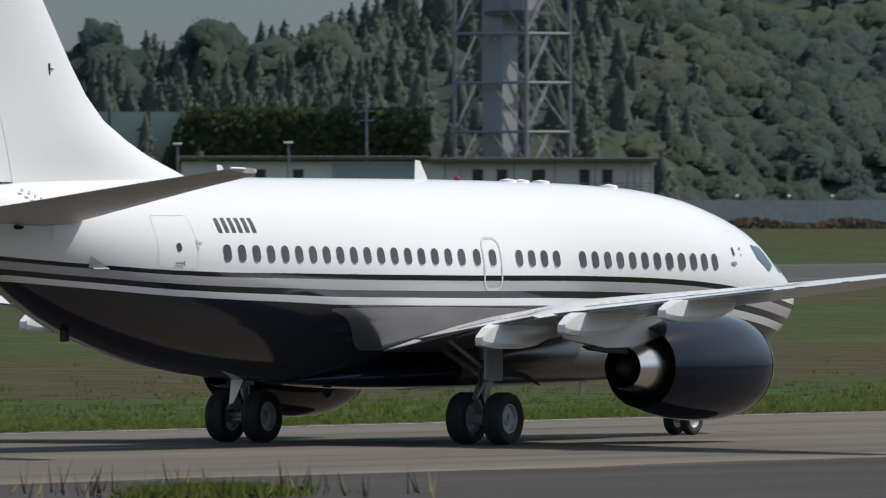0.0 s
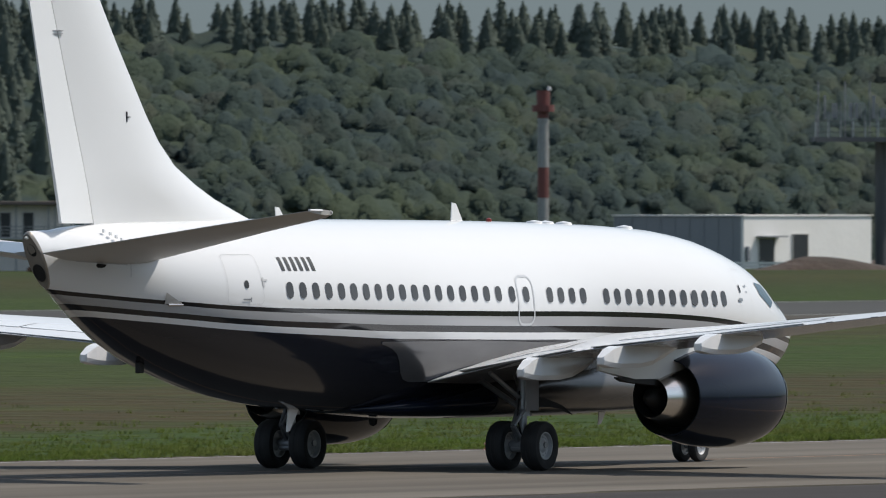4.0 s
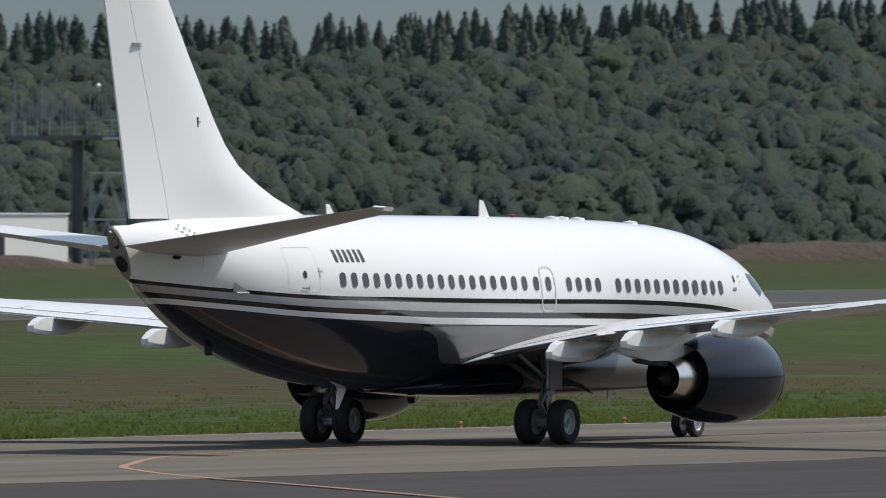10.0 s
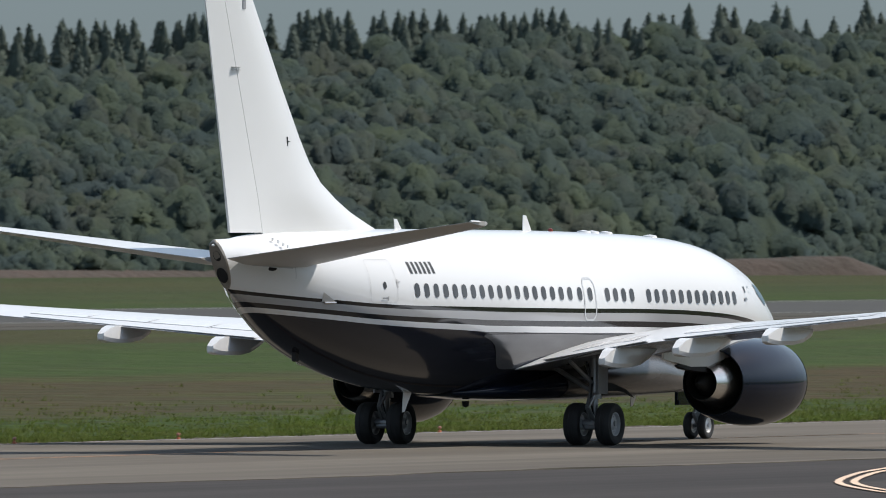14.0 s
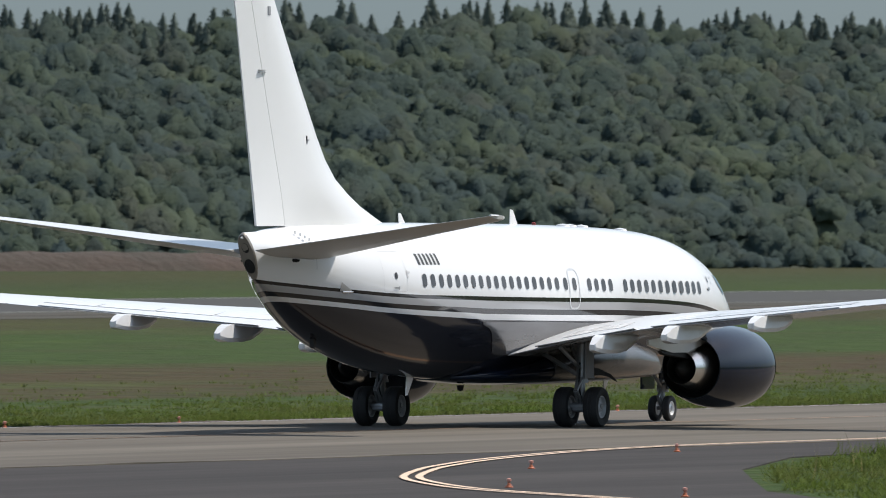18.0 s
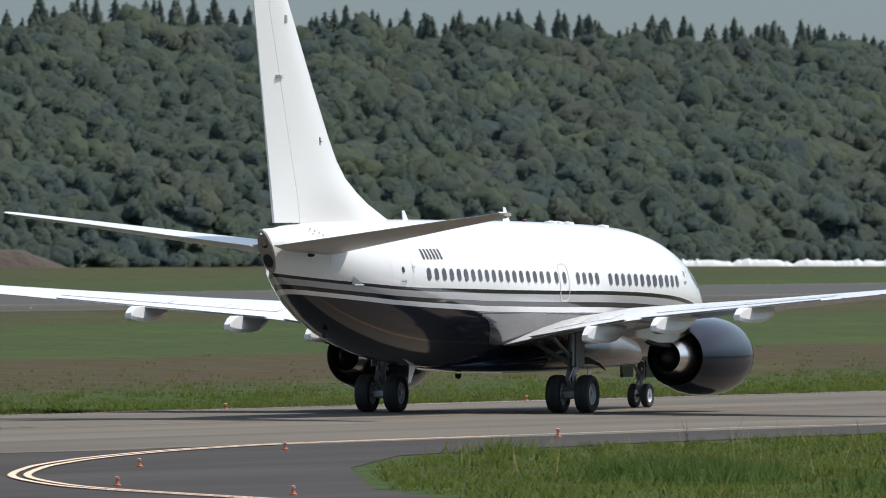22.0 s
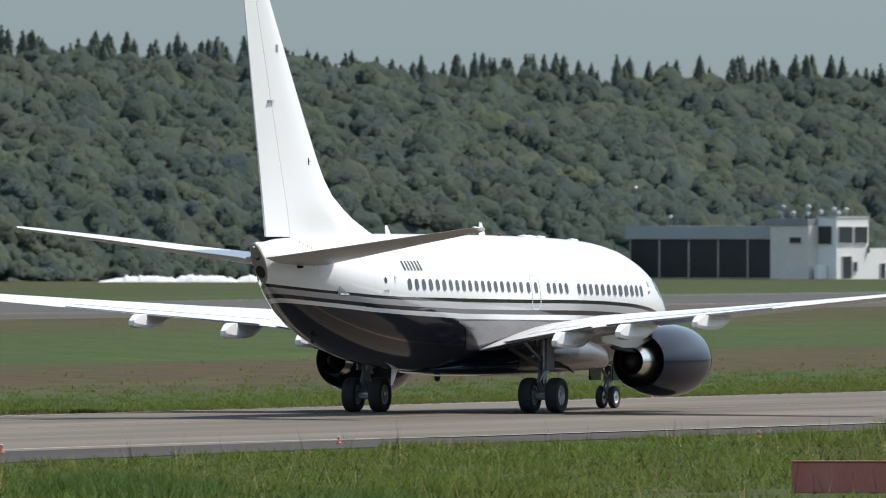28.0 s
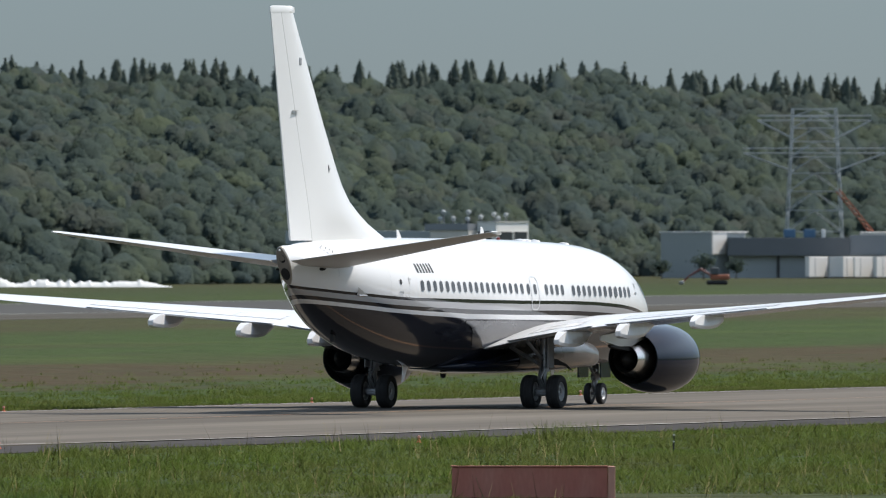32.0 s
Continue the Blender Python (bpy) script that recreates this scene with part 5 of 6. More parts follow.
uz = rise(gd, gx) + (2.65 + soft_) * np.clip(gd / 6, 0.0, 1.0) * np.clip((np.interp(ux, (130, 185), (64, 76)) - gd) / 3, 0.75, 1.0)
rows_, cols_ = ux.shape
q_ = (np.arange(rows_ - 1)[:, None] * cols_ + np.arange(cols_ - 1)[None]).ravel()
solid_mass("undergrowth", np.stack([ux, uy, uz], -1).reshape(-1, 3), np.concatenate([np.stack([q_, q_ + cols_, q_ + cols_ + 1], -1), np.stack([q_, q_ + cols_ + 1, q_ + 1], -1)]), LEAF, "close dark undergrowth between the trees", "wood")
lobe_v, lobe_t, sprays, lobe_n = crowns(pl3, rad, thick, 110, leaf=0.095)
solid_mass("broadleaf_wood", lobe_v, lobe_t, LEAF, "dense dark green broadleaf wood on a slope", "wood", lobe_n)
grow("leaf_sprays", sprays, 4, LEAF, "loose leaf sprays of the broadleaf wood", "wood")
dark = trees[~is_broad]
dark = dark[::2]
wide, lofty = rng.uniform(1.5, 2.2, len(dark)), rng.uniform(5.0, 7.6, len(dark))
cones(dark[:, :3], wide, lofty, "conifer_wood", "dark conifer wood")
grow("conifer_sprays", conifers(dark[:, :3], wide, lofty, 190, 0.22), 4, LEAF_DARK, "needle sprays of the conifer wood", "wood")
# conifers on the ridge
xs_ = np.concatenate([np.arange(-20, 235, 0.4), np.arange(235, 290, 0.9), np.sort(rng.uniform(290, 540, 420))])
xs_ = xs_ + rng.uniform(-0.5, 0.5, len(xs_))
dd = np.where(xs_ < 235, rng.uniform(64, 86, len(xs_)), rng.uniform(73, 84, len(xs_)))
ridge = np.stack([xs_ + BACK[0] * dd, np.interp(xs_, FRONT_X, FRONT_Y) + BACK[1] * dd, rise(dd, xs_) + np.interp(xs_, (170, 215, 225), (1.3, 1.1, 1.0))], -1)
tall = np.where(xs_ < 225, rng.uniform(3.1, 4.0, len(xs_)) * np.interp(dd, (64, 72), (1.12, 1.0)), rng.uniform(2.4, 4.3, len(xs_)))
radius_ = tall * rng.uniform(0.26, 0.34, len(xs_))
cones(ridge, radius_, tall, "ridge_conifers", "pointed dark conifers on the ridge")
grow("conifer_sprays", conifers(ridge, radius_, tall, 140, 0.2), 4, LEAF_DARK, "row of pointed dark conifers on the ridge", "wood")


# ---- far side of the airfield ----
WALL_PALE = material("weathered_pale_wall", (0.60, 0.58, 0.54), 0.8, vary=0.4, scale=0.4, second=(0.38, 0.36, 0.33), grain=0.2, bump=0.1)
HOUSE_WALL = material("cream_house_wall", (0.76, 0.71, 0.64), 0.8, vary=0.5, scale=0.3, second=(0.58, 0.54, 0.48), grain=0.2, bump=0.1)
WALL_WHITE = material("white_render_wall", (0.82, 0.80, 0.76), 0.8, vary=0.3, scale=0.4, second=(0.7, 0.68, 0.64), bump=0.1)
WALL_GREY = material("grey_sheet_wall", (0.25, 0.265, 0.28), 0.6, vary=0.3, scale=0.5, second=(0.2, 0.21, 0.22))
WING_WALL = material("dark_grey_wing_wall", (0.15, 0.16, 0.17), 0.7, vary=0.4, scale=0.5, second=(0.12, 0.125, 0.13))
WALL_TEAL = material("blue_grey_sheet_wall", (0.36, 0.39, 0.385), 0.6, vary=0.3, scale=0.4, second=(0.28, 0.31, 0.305))
CONC_WALL = material("stained_concrete_wall", (0.5, 0.49, 0.475), 0.9, vary=0.5, scale=0.3, second=(0.38, 0.375, 0.36), grain=0.3, bump=0.2)
ROOF_BROWN = material("brown_roof_edge", (0.13, 0.10, 0.085), 0.7, vary=0.4, scale=0.5, second=(0.09, 0.07, 0.06))
OPENING = material("dark_opening", (0.025, 0.028, 0.03), 0.3, vary=0.4, scale=1.0, second=(0.05, 0.05, 0.05))
GALV = material("galvanised_steel", (0.24, 0.25, 0.27), 0.75, 0.1, vary=0.4, scale=1.0, second=(0.16, 0.17, 0.18), spec=0.2)
GALV_PALE = material("pale_galvanised_steel", (0.42, 0.45, 0.46), 0.7, 0.1, vary=0.3, scale=1.0, second=(0.3, 0.32, 0.33), spec=0.2)
DARKSTEEL = material("dark_painted_steel", (0.09, 0.095, 0.10), 0.6, 0.2, vary=0.3, scale=1.0, second=(0.05, 0.05, 0.055))
RED_PAINT = material("red_obstacle_paint", (0.17, 0.05, 0.042), 0.6, vary=0.4, scale=1.5, second=(0.12, 0.05, 0.042))
WHITE_OBST = material("white_obstacle_paint", (0.27, 0.27, 0.265), 0.7, vary=0.8, scale=2.5, second=(0.33, 0.33, 0.31))
ORANGE = material("faded_orange_plastic", (0.55, 0.14, 0.05), 0.6, vary=0.4, scale=3, second=(0.4, 0.12, 0.06))
ORANGE_STEEL = material("orange_machine_paint", (0.3, 0.09, 0.045), 0.5, vary=0.4, scale=1, second=(0.25, 0.08, 0.04))
LAMP_WHITE = material("white_lamp_dome", (0.75, 0.75, 0.72), 0.3, vary=0.2, scale=2)
BOARD = material("red_brown_board", (0.42, 0.13, 0.095), 0.8, vary=0.6, scale=2.0, second=(0.48, 0.22, 0.17), grain=0.3, stretch=(1, 1, 0.25))
BOARD_END = material("pale_red_board_end", (0.55, 0.27, 0.2), 0.7, vary=0.3, scale=4)
PANEL_GREEN = material("pale_green_panel", (0.36, 0.42, 0.35), 0.7, vary=0.3, scale=0.4, second=(0.28, 0.33, 0.28))
BLUE_SHEET = material("blue_tarpaulin", (0.06, 0.14, 0.24), 0.6, vary=0.3, scale=1)


def base(name, x, y, label, category, turn=0.0, group="", z=0.0):
    ob = tagged(new(name), label, category, group)
    ob.matrix_basis = pose(x, y, z, 0, 0, turn)
    return ob


def opening(parent, name, x0, x1, z0, z1, y=0.0, mat=None):
    """A framed window or door set on a front at depth y."""
    f = part(name, joined(box(x0 - 0.06, x0, y - 0.05, y + 0.05, z0, z1 + 0.06), box(x1, x1 + 0.06, y - 0.05, y + 0.05, z0, z1 + 0.06), box(x0, x1, y - 0.05, y + 0.05, z1, z1 + 0.06), box(x0, x1, y - 0.07, y + 0.05, z0 - 0.06, z0)), WALL_PALE, parent)
    part("pane", box(x0, x1, y - 0.02, y + 0.02, z0, z1), mat or OPENING, f)
    return f


def opening_right(parent, name, y0, y1, z0, z1, x=0.0, mat=None):
    """The same on a wall that looks along x."""
    f = opening(parent, name, y0, y1, z0, z1, 0.0, mat)
    f.matrix_basis = pose(x, 0, 0, 0, 0, 90)
    return f


# long two-storey house with a veranda
house = base("station_house", -19.4, 1312, "long pale two-storey house with brown flat roof and veranda", "house")
part("wall", box(0, 35.0, 0.6, 8, 0, 4.9), HOUSE_WALL, house)
part("roof", box(-0.4, 18.3, -0.2, 8.4, 5.0, 5.3, 0.04), ROOF_BROWN, house, "brown flat roof")
part("roof", box(18.35, 35.6, -0.6, 8.4, 4.86, 5.16, 0.04), ROOF_BROWN, house, "brown flat roof")
part("shutter", box(11.2, 17.8, 0.5, 0.6, 2.4, 4.7), WALL_TEAL, house, "grey rolling shutter")
for x in (5.5, 8.3, 21.6, 23.4, 26.0, 29.5, 31.2):
    opening(house, "window", x, x + (0.75 if x != 26.0 else 0.95), 2.5, 4.3, 0.56)
for x in (19.5, 20.6, 24.6, 27.6, 30.6, 33.0, 33.5, 34.0, 34.7):
    part("post", box(x, x + 0.12, -0.3, -0.18, 0, 4.9), WHITE_OBST, house)
part("veranda_floor", box(18.5, 35.0, -0.5, 0.6, 2.35, 2.5), CONC_WALL, house)
for z in (2.75, 3.0, 3.25):
    part("veranda_rail", box(24.3, 34.9, -0.4, -0.34, z, z + 0.06), WHITE_OBST, house)
for x in np.arange(24.3, 35, 1.05):
    part("rail_post", box(float(x), float(x) + 0.05, -0.42, -0.36, 2.5, 3.3), WHITE_OBST, house)

# lattice tower
def lattice(name, x, y, label, category, half, top, levels, mat, turn, taper=1.0, leg=0.14):
    """A four-legged steel tower with level frames and crossed braces."""
    t = base(name, x, y, label, category, turn)
    corner = [(-1, -1), (1, -1), (1, 1), (-1, 1)]
    at = lambda k, z: (corner[k][0] * half * (1 + (taper - 1) * z / top), corner[k][1] * half * (1 + (taper - 1) * z / top), z)
    for k in range(4):
        part("leg", tube(at(k, 0), at(k, top), leg, 8), mat, t)
    for i, z in enumerate(levels):
        for k in range(4):
            part("cross_beam", tube(at(k, z), at((k + 1) % 4, z), leg * 0.75, 6), mat, t)
            if i + 1 < len(levels):
                z1 = levels[i + 1]
                m_ = [(a + b) / 2 for a, b in zip(at(k, z1), at((k + 1) % 4, z1))]
                part("brace", tube(at(k, z), m_, leg * 0.5, 6), mat, t)
                part("brace", tube(at((k + 1) % 4, z), m_, leg * 0.5, 6), mat, t)
    return t


tower = lattice("lattice_tower", 5.2, 1335, "tall grey galvanised lattice radio tower", "tower", 3.16, 27.0, [0, 3.4, 7.1, 10.8, 14.5, 18.2, 21.9, 25.6], GALV, 58.6, 1.0, 0.17)
part("shaft", box(-2.7, -0.5, -0.8, 1.0, 0, 26), WALL_GREY, tower, "grey cable shaft")
part("ladder", joined(box(1.1, 1.16, -0.5, -0.44, 0, 26), box(1.6, 1.66, -0.5, -0.44, 0, 26), *[box(1.16, 1.6, -0.5, -0.46, z, z + 0.05) for z in np.arange(0.3, 26, 0.6)]), GALV, tower)
part("platform", box(-3.2, 0.5, -3.2, 0.5, 15.9, 16.2), DARKSTEEL, tower)
part("equipment_box", box(-3.0, -0.6, -2.8, -0.4, 16.2, 17.8, 0.05), WALL_GREY, tower)
for z in (3.4, 7.1, 10.8, 14.5):
    part("stair_flight", tube((-0.2, -1.6, z), (2.6, -1.6, z + 3.7), 0.16, 6), GALV, tower)

# ivy-grown bank and panel fence
n = 5200
hx_ = rng.uniform(-22.5, -1.0, n)
hz_ = rng.uniform(2.5, 8.9, n) * np.where(hx_ < -19.5, np.clip((hx_ + 22.7) / 3.2, 0.3, 1), 1)
P_ = np.stack([hx_, 1328 + rng.normal(0, 0.35, n) + (hz_ - 5) * 0.12, hz_], -1)
D_ = np.stack([rng.normal(0, 0.3, n), np.full(n, -1.0), np.full(n, 0.5)], -1)
IVY = leafy(material("ivy_leaves", (0.12, 0.155, 0.075), 0.8, vary=0.7, scale=0.5, second=(0.085, 0.115, 0.06), island=0.3, spec=0.1), 0.7)
grow("ivy", faces_at(P_, D_ + rng.normal(0, 0.4, D_.shape), 0.3, D_ + rng.normal(0, 0.3, D_.shape)), 4, IVY, "dense green ivy over a tall fence", "ivy")
fence = base("panel_fence", -28, 1330, "tall pale green panel fence with dark posts", "fence")
for i in range(9):
    x = i * 2.95
    part("panel", box(x + 0.1, x + 2.85, 0, 0.1, 0.2, 8.6), PANEL_GREEN, fence)
    part("post", box(x - 0.09, x + 0.09, -0.06, 0.16, 0, 8.9), DARKSTEEL, fence)
for x, y, top, nm in ((-5.7, 1322, 9.7, "utility_pole"), (-19.6, 1308, 6.2, "lamp_post"), (-11.4, 1308, 6.3, "lamp_post")):
    p = base(nm, x, y, "slim grey steel pole beside the house", "pole")
    part("shaft", tube((0, 0, 0), (0, 0, top), 0.11, 8, 0.07), GALV, p)
    if nm == "lamp_post":
        part("lamp_head", box(-0.35, 0.3, -0.2, 0.2, top - 0.1, top + 0.08, 0.05), LAMP_WHITE, p)
    else:
        for z in (7.9, 8.6, 9.3):
            part("cross_arm", box(-0.6, 0.6, -0.06, 0.06, z, z + 0.1), GALV, p)
wall = base("concrete_wall", 16.0, 1301, "long low stained grey concrete wall", "wall")
for i in range(9):
    part("wall_panel", box(i * 2.3, i * 2.3 + 2.27, 0, 0.3, 0, 2.05), CONC_WALL, wall)
for x in (21.6, 25.4, 28.6):
    p = base("wall_lamp", x, 1301.15, "small white globe lamp on the wall", "lamp", z=2.05)
    part("stem", tube((0, 0, 0), (0, 0, 0.22), 0.03, 6), GALV, p)
    part("globe", lathe([(0.2, 0.03), (0.27, 0.13), (0.36, 0.13), (0.43, 0.03)], "z", 10), LAMP_WHITE, p, smooth=True)

# dry brown hedge at the wall's foot
n = 2600
hx_ = rng.uniform(12, 46, n)
P_ = np.stack([hx_, 1294 + rng.normal(0, 0.8, n), rng.uniform(0.0, 0.75, n) * (0.7 + 0.3 * np.sin(hx_ * 0.9))], -1)
D_ = np.stack([rng.normal(0, 0.4, n), np.full(n, -0.8), np.full(n, 0.6)], -1)
DRY = material("dry_brown_leaves", (0.09, 0.062, 0.05), 0.9, vary=0.7, scale=0.4, second=(0.05, 0.045, 0.035), island=0.4, spec=0.05)
grow("dry_hedge", faces_at(P_, D_ + rng.normal(0, 0.4, D_.shape), 0.22, D_), 4, DRY, "low dry brown hedge before a concrete wall", "hedge")

# gate hut
hut = base("gate_hut", 37.0, 1342, "low grey hut with a white portico", "hut")
part("wall", box(0, 5.4, 0, 4, 0, 1.95), WALL_GREY, hut)
part("roof", box(-0.2, 5.4, -0.2, 4.2, 1.95, 2.08, 0.02), WALL_GREY, hut)
opening(hut, "window", 2.2, 3.7, 0.5, 1.4, -0.02)
part("portico_roof", box(5.42, 9.8, -0.8, 4.2, 1.95, 2.2, 0.03), WALL_WHITE, hut, "white flat portico roof")
part("portico_wall", box(5.42, 9.4, 0, 4, 0, 1.95), WALL_WHITE, hut)
for x0, x1 in ((5.9, 6.7), (7.0, 7.6), (8.5, 9.2)):
    opening(hut, "door", x0, x1, 0.05, 1.5, -0.03)

# red and white obstacle mast
mast = base("obstacle_mast", 51.2, 1335, "slim red and white banded steel mast", "mast")
bands_ = [(0, 2.5, 0), (2.5, 5.4, 1), (5.4, 7.7, 0), (7.7, 11.4, 1), (11.4, 11.9, 0)]
for z0, z1, w_ in bands_:
    part("band", tube((0, 0, z0), (0, 0, z1), 0.42, 10), WHITE_OBST if w_ else RED_PAINT, mast)
part("lamp_gallery", joined(tube((0, 0, 11.9), (0, 0, 12.4), 0.85, 12), tube((0, 0, 12.4), (0, 0, 13.5), 0.5, 10)), RED_PAINT, mast, "red lamp gallery")
part("lamp", lathe([(13.5, 0.15), (13.75, 0.12), (13.8, 0.0)], "z", 10, (0.45, 0, 0)), LAMP_WHITE, mast)

# sheds, earth heaps and low fence
shed = base("equipment_shed", 66.7, 1346, "flat-roofed grey and white equipment shed", "shed", -38)
part("side_wall", box(-11.9, -0.02, 0, 9, 0, 3.98), WALL_GREY, shed, "grey sheet wall")
for i in range(9):
    part("wall_rib", box(-11.6 + i * 1.35, -11.53 + i * 1.35, -0.05, 0, 0.05, 3.9), WALL_GREY, shed)
part("downpipe", tube((-9.2, -0.1, 0), (-9.2, -0.1, 3.0), 0.06, 8), DARKSTEEL, shed)
part("end_wall", box(0, 0.25, -0.02, 17.0, 0, 4.0), WALL_WHITE, shed, "white rendered wall")
part("roof_edge", box(-12.0, 0.35, -0.15, 17.1, 4.0, 4.1), WALL_WHITE, shed)
opening_right(shed, "door", 1.9, 3.9, 0.05, 2.25, 0.29)
opening_right(shed, "door", 6.4, 8.4, 0.05, 2.6, 0.29)
part("meter_box", box(0.25, 0.5, 0.15, 0.5, 0.6, 1.7, 0.03), GALV, shed)
part("canopy", box(0.25, 1.2, 1.6, 4.6, 2.4, 2.5), GALV, shed)
low = base("low_fence", 60.8, 1332, "low white board fence beside the shed", "fence")
for z in (0.18, 0.42):
    part("rail", box(0, 9.5, 0, 0.06, z, z + 0.16), LAMP_WHITE, low)
for i in range(8):
    part("post", box(i * 1.35, i * 1.35 + 0.09, 0.07, 0.16, 0, 0.65), LAMP_WHITE, low)


def heap(name, pts, depth, label):
    """An uneven ridge of earth along points (x, y, height)."""
    rows = []
    f = bend([(p[0], p[2]) for p in pts], 8)
    ys2 = np.interp([q.x for q in f], [p[0] for p in pts], [p[1] for p in pts])
    for q, y in zip(f, ys2):
        row_ = []
        for k in range(9):
            t = k / 8
            z = max(0, q.y) * math.sin(math.pi * t) ** 0.8
            z += 0.25 * noise.noise((q.x * 0.35, t * 5, 3)) * min(1, z)
            row_.append((q.x, y + (t - 0.5) * depth, z - 0.03))
        rows.append(row_)
    v, f2 = loft(rows, closed=False, caps=False)
    return tagged(mesh_object(name, v, f2, EARTH, smooth=True), label, "earth", "earth heaps", "")


heap("earth_heap", [(57, 1326, 0.05), (58.6, 1326, 0.5), (60, 1326, 0.85), (61.6, 1326, 0.5), (63.5, 1326, 0.05)], 5, "dark brown heap of bare earth")
heap("earth_heap", [(66.6, 1326, 0.05), (68.5, 1326, 0.45), (70.5, 1327, 0.9), (74, 1328, 0.8), (78, 1330, 0.05)], 5, "dark brown heap of bare earth")
heap("earth_bank", [(30, 1310, 0.05), (42, 1335, 0.35), (56, 1345, 0.2), (80, 1395, 0.5), (105, 1430, 0.7), (128, 1452, 0.6), (134, 1456, 0.8), (139, 1460, 1.5), (150, 1466, 1.6), (166, 1474, 1.6), (176, 1480, 1.4), (186, 1485, 1.7), (189, 1486, 1.4), (192.5, 1487, 0.0)], 9, "long bank of reddish brown earth")

# aerial platform
plat = base("aerial_platform", 78.9, 1368, "dark steel platform tower carrying many upright aerials", "tower")
part("column", tube((-0.3, 0, 0), (-0.3, 0, 9.7), 0.45, 10), DARKSTEEL, plat)
part("deck", box(-5.57, 5.1, -3, 3, 9.72, 10.08), DARKSTEEL, plat)
part("deck_edge", box(1.46, 5.2, -3.1, -3.0, 9.76, 9.96), WALL_PALE, plat)
for z in (10.42, 10.85, 11.25):
    part("rail", box(-5.57, 1.4, -3.02, -2.98, z, z + 0.05), DARKSTEEL, plat)
    part("rail", box(1.46, 5.2, -3.06, -3.0, z, z + 0.06), GALV_PALE, plat, "pale rail")
for x in np.linspace(-5.5, 5.1, 12):
    part("rail_post", box(float(x) - 0.03, float(x) + 0.03, -3.04, -2.96, 10.05, 11.3), GALV_PALE, plat)
for i in range(34):
    x = -5.5 + 10.6 * (i + random.uniform(-0.3, 0.3)) / 33
    if i % 6 == 1:
        part("whip_aerial", tube((x, -2.2, 10.05), (x, -2.2, 14.4), 0.045, 6), GALV, plat)
    elif i % 3:
        part("panel_aerial", box(x - 0.05, x + random.choice((0.05, 0.09, 0.2)), -2.2, -2.1, 11.5, random.choice((12.3, 12.7, 12.7, 13.3)), 0.01), GALV, plat)
    else:
        part("aerial_post", box(x - 0.04, x + 0.04, -2.2, -2.12, 10.05, random.choice((11.5, 12.0, 12.7))), GALV, plat)
for x, z in ((1.2, 13.95), (5.0, 11.6)):
    part("lamp", lathe([(z - 0.2, 0.05), (z, 0.2), (z + 0.2, 0.05)], "z", 10, (x, -2.2, 0)), LAMP_WHITE, plat, smooth=True)
    part("lamp_post", tube((x, -2.2, 10.05), (x, -2.2, z - 0.18), 0.04, 6), GALV, plat)
for z0, z1 in ((0, 3.6), (3.6, 7.2)):
    for y in (-1.5, 1.5):
        for s in (-1, 1):
            part("leg", box(2.0 + s * 1.3 - 0.05, 2.0 + s * 1.3 + 0.05, y - 0.05, y + 0.05, z0, z1), GALV_PALE, plat)
            part("brace", tube((2.0 + s * 1.2, y, z0 + 0.1), (2.0, y, z1 - 0.1), 0.05, 6), GALV_PALE, plat)
        part("cross_beam", box(0.6, 3.4, y - 0.06, y + 0.06, z1 - 0.07, z1 + 0.07), WALL_PALE, plat)

# red road roller on the bank
roller = base("road_roller", 132.0, 1442, "red earth roller on the brown bank", "machine", 8)
part("body", box(-1.5, 0.5, -0.7, 0.7, 0.45, 1.0, 0.08), RED_PAINT, roller)
part("cab_roof", box(-1.6, 0.0, -0.7, 0.7, 1.75, 1.85, 0.03), RED_PAINT, roller)
for x in (-1.5, -0.1):
    for y in (-0.65, 0.65):
        part("cab_post", tube((x, y, 1.0), (x, y, 1.76), 0.05, 6), RED_PAINT, roller)
part("drum", lathe([(-0.75, 0.02), (-0.75, 0.55), (0.75, 0.55), (0.75, 0.02)], "y", 18, (1.1, 0, 0.55)), STEEL, roller)
part("wheel", lathe([(-0.7, 0.02), (-0.7, 0.5), (0.7, 0.5), (0.7, 0.02)], "y", 18, (-1.0, 0, 0.5)), RUBBER, roller)
part("yoke", box(0.4, 1.9, -0.85, -0.78, 0.5, 0.75, 0.02), RED_PAINT, roller)

roller.scale = (0.8, 0.8, 0.8)

# low white barrier across the grass
barrier = base("white_barrier", 249.0, 1524.8, "long low heap of rumpled white sheeting in the grass", "barrier", -9.9)
for i in range(36):
    rows7 = []
    for q in range(7):
        x = i + q / 6
        k = 0.62 + 0.42 * noise.noise((x * 0.55, 1.0, 3.0)) + 0.34 * noise.noise((x * 2.3, 4.0, 3.0))
        lean = 0.25 * noise.noise((x * 1.7, 8.0, 1.0))
        rows7.append([(x + lean * z, y, z * max(0.25, k) * min(1, (x + 0.4) / 3, (36.4 - x) / 3)) for y, z in ((-0.9, 0.0), (-0.7, 0.3), (-0.4, 0.62), (0.0, 0.8), (0.4, 0.6), (0.9, 0.0))])
    part("sheet", loft(rows7, closed=False, caps=False), LAMP_WHITE, barrier, smooth=True)
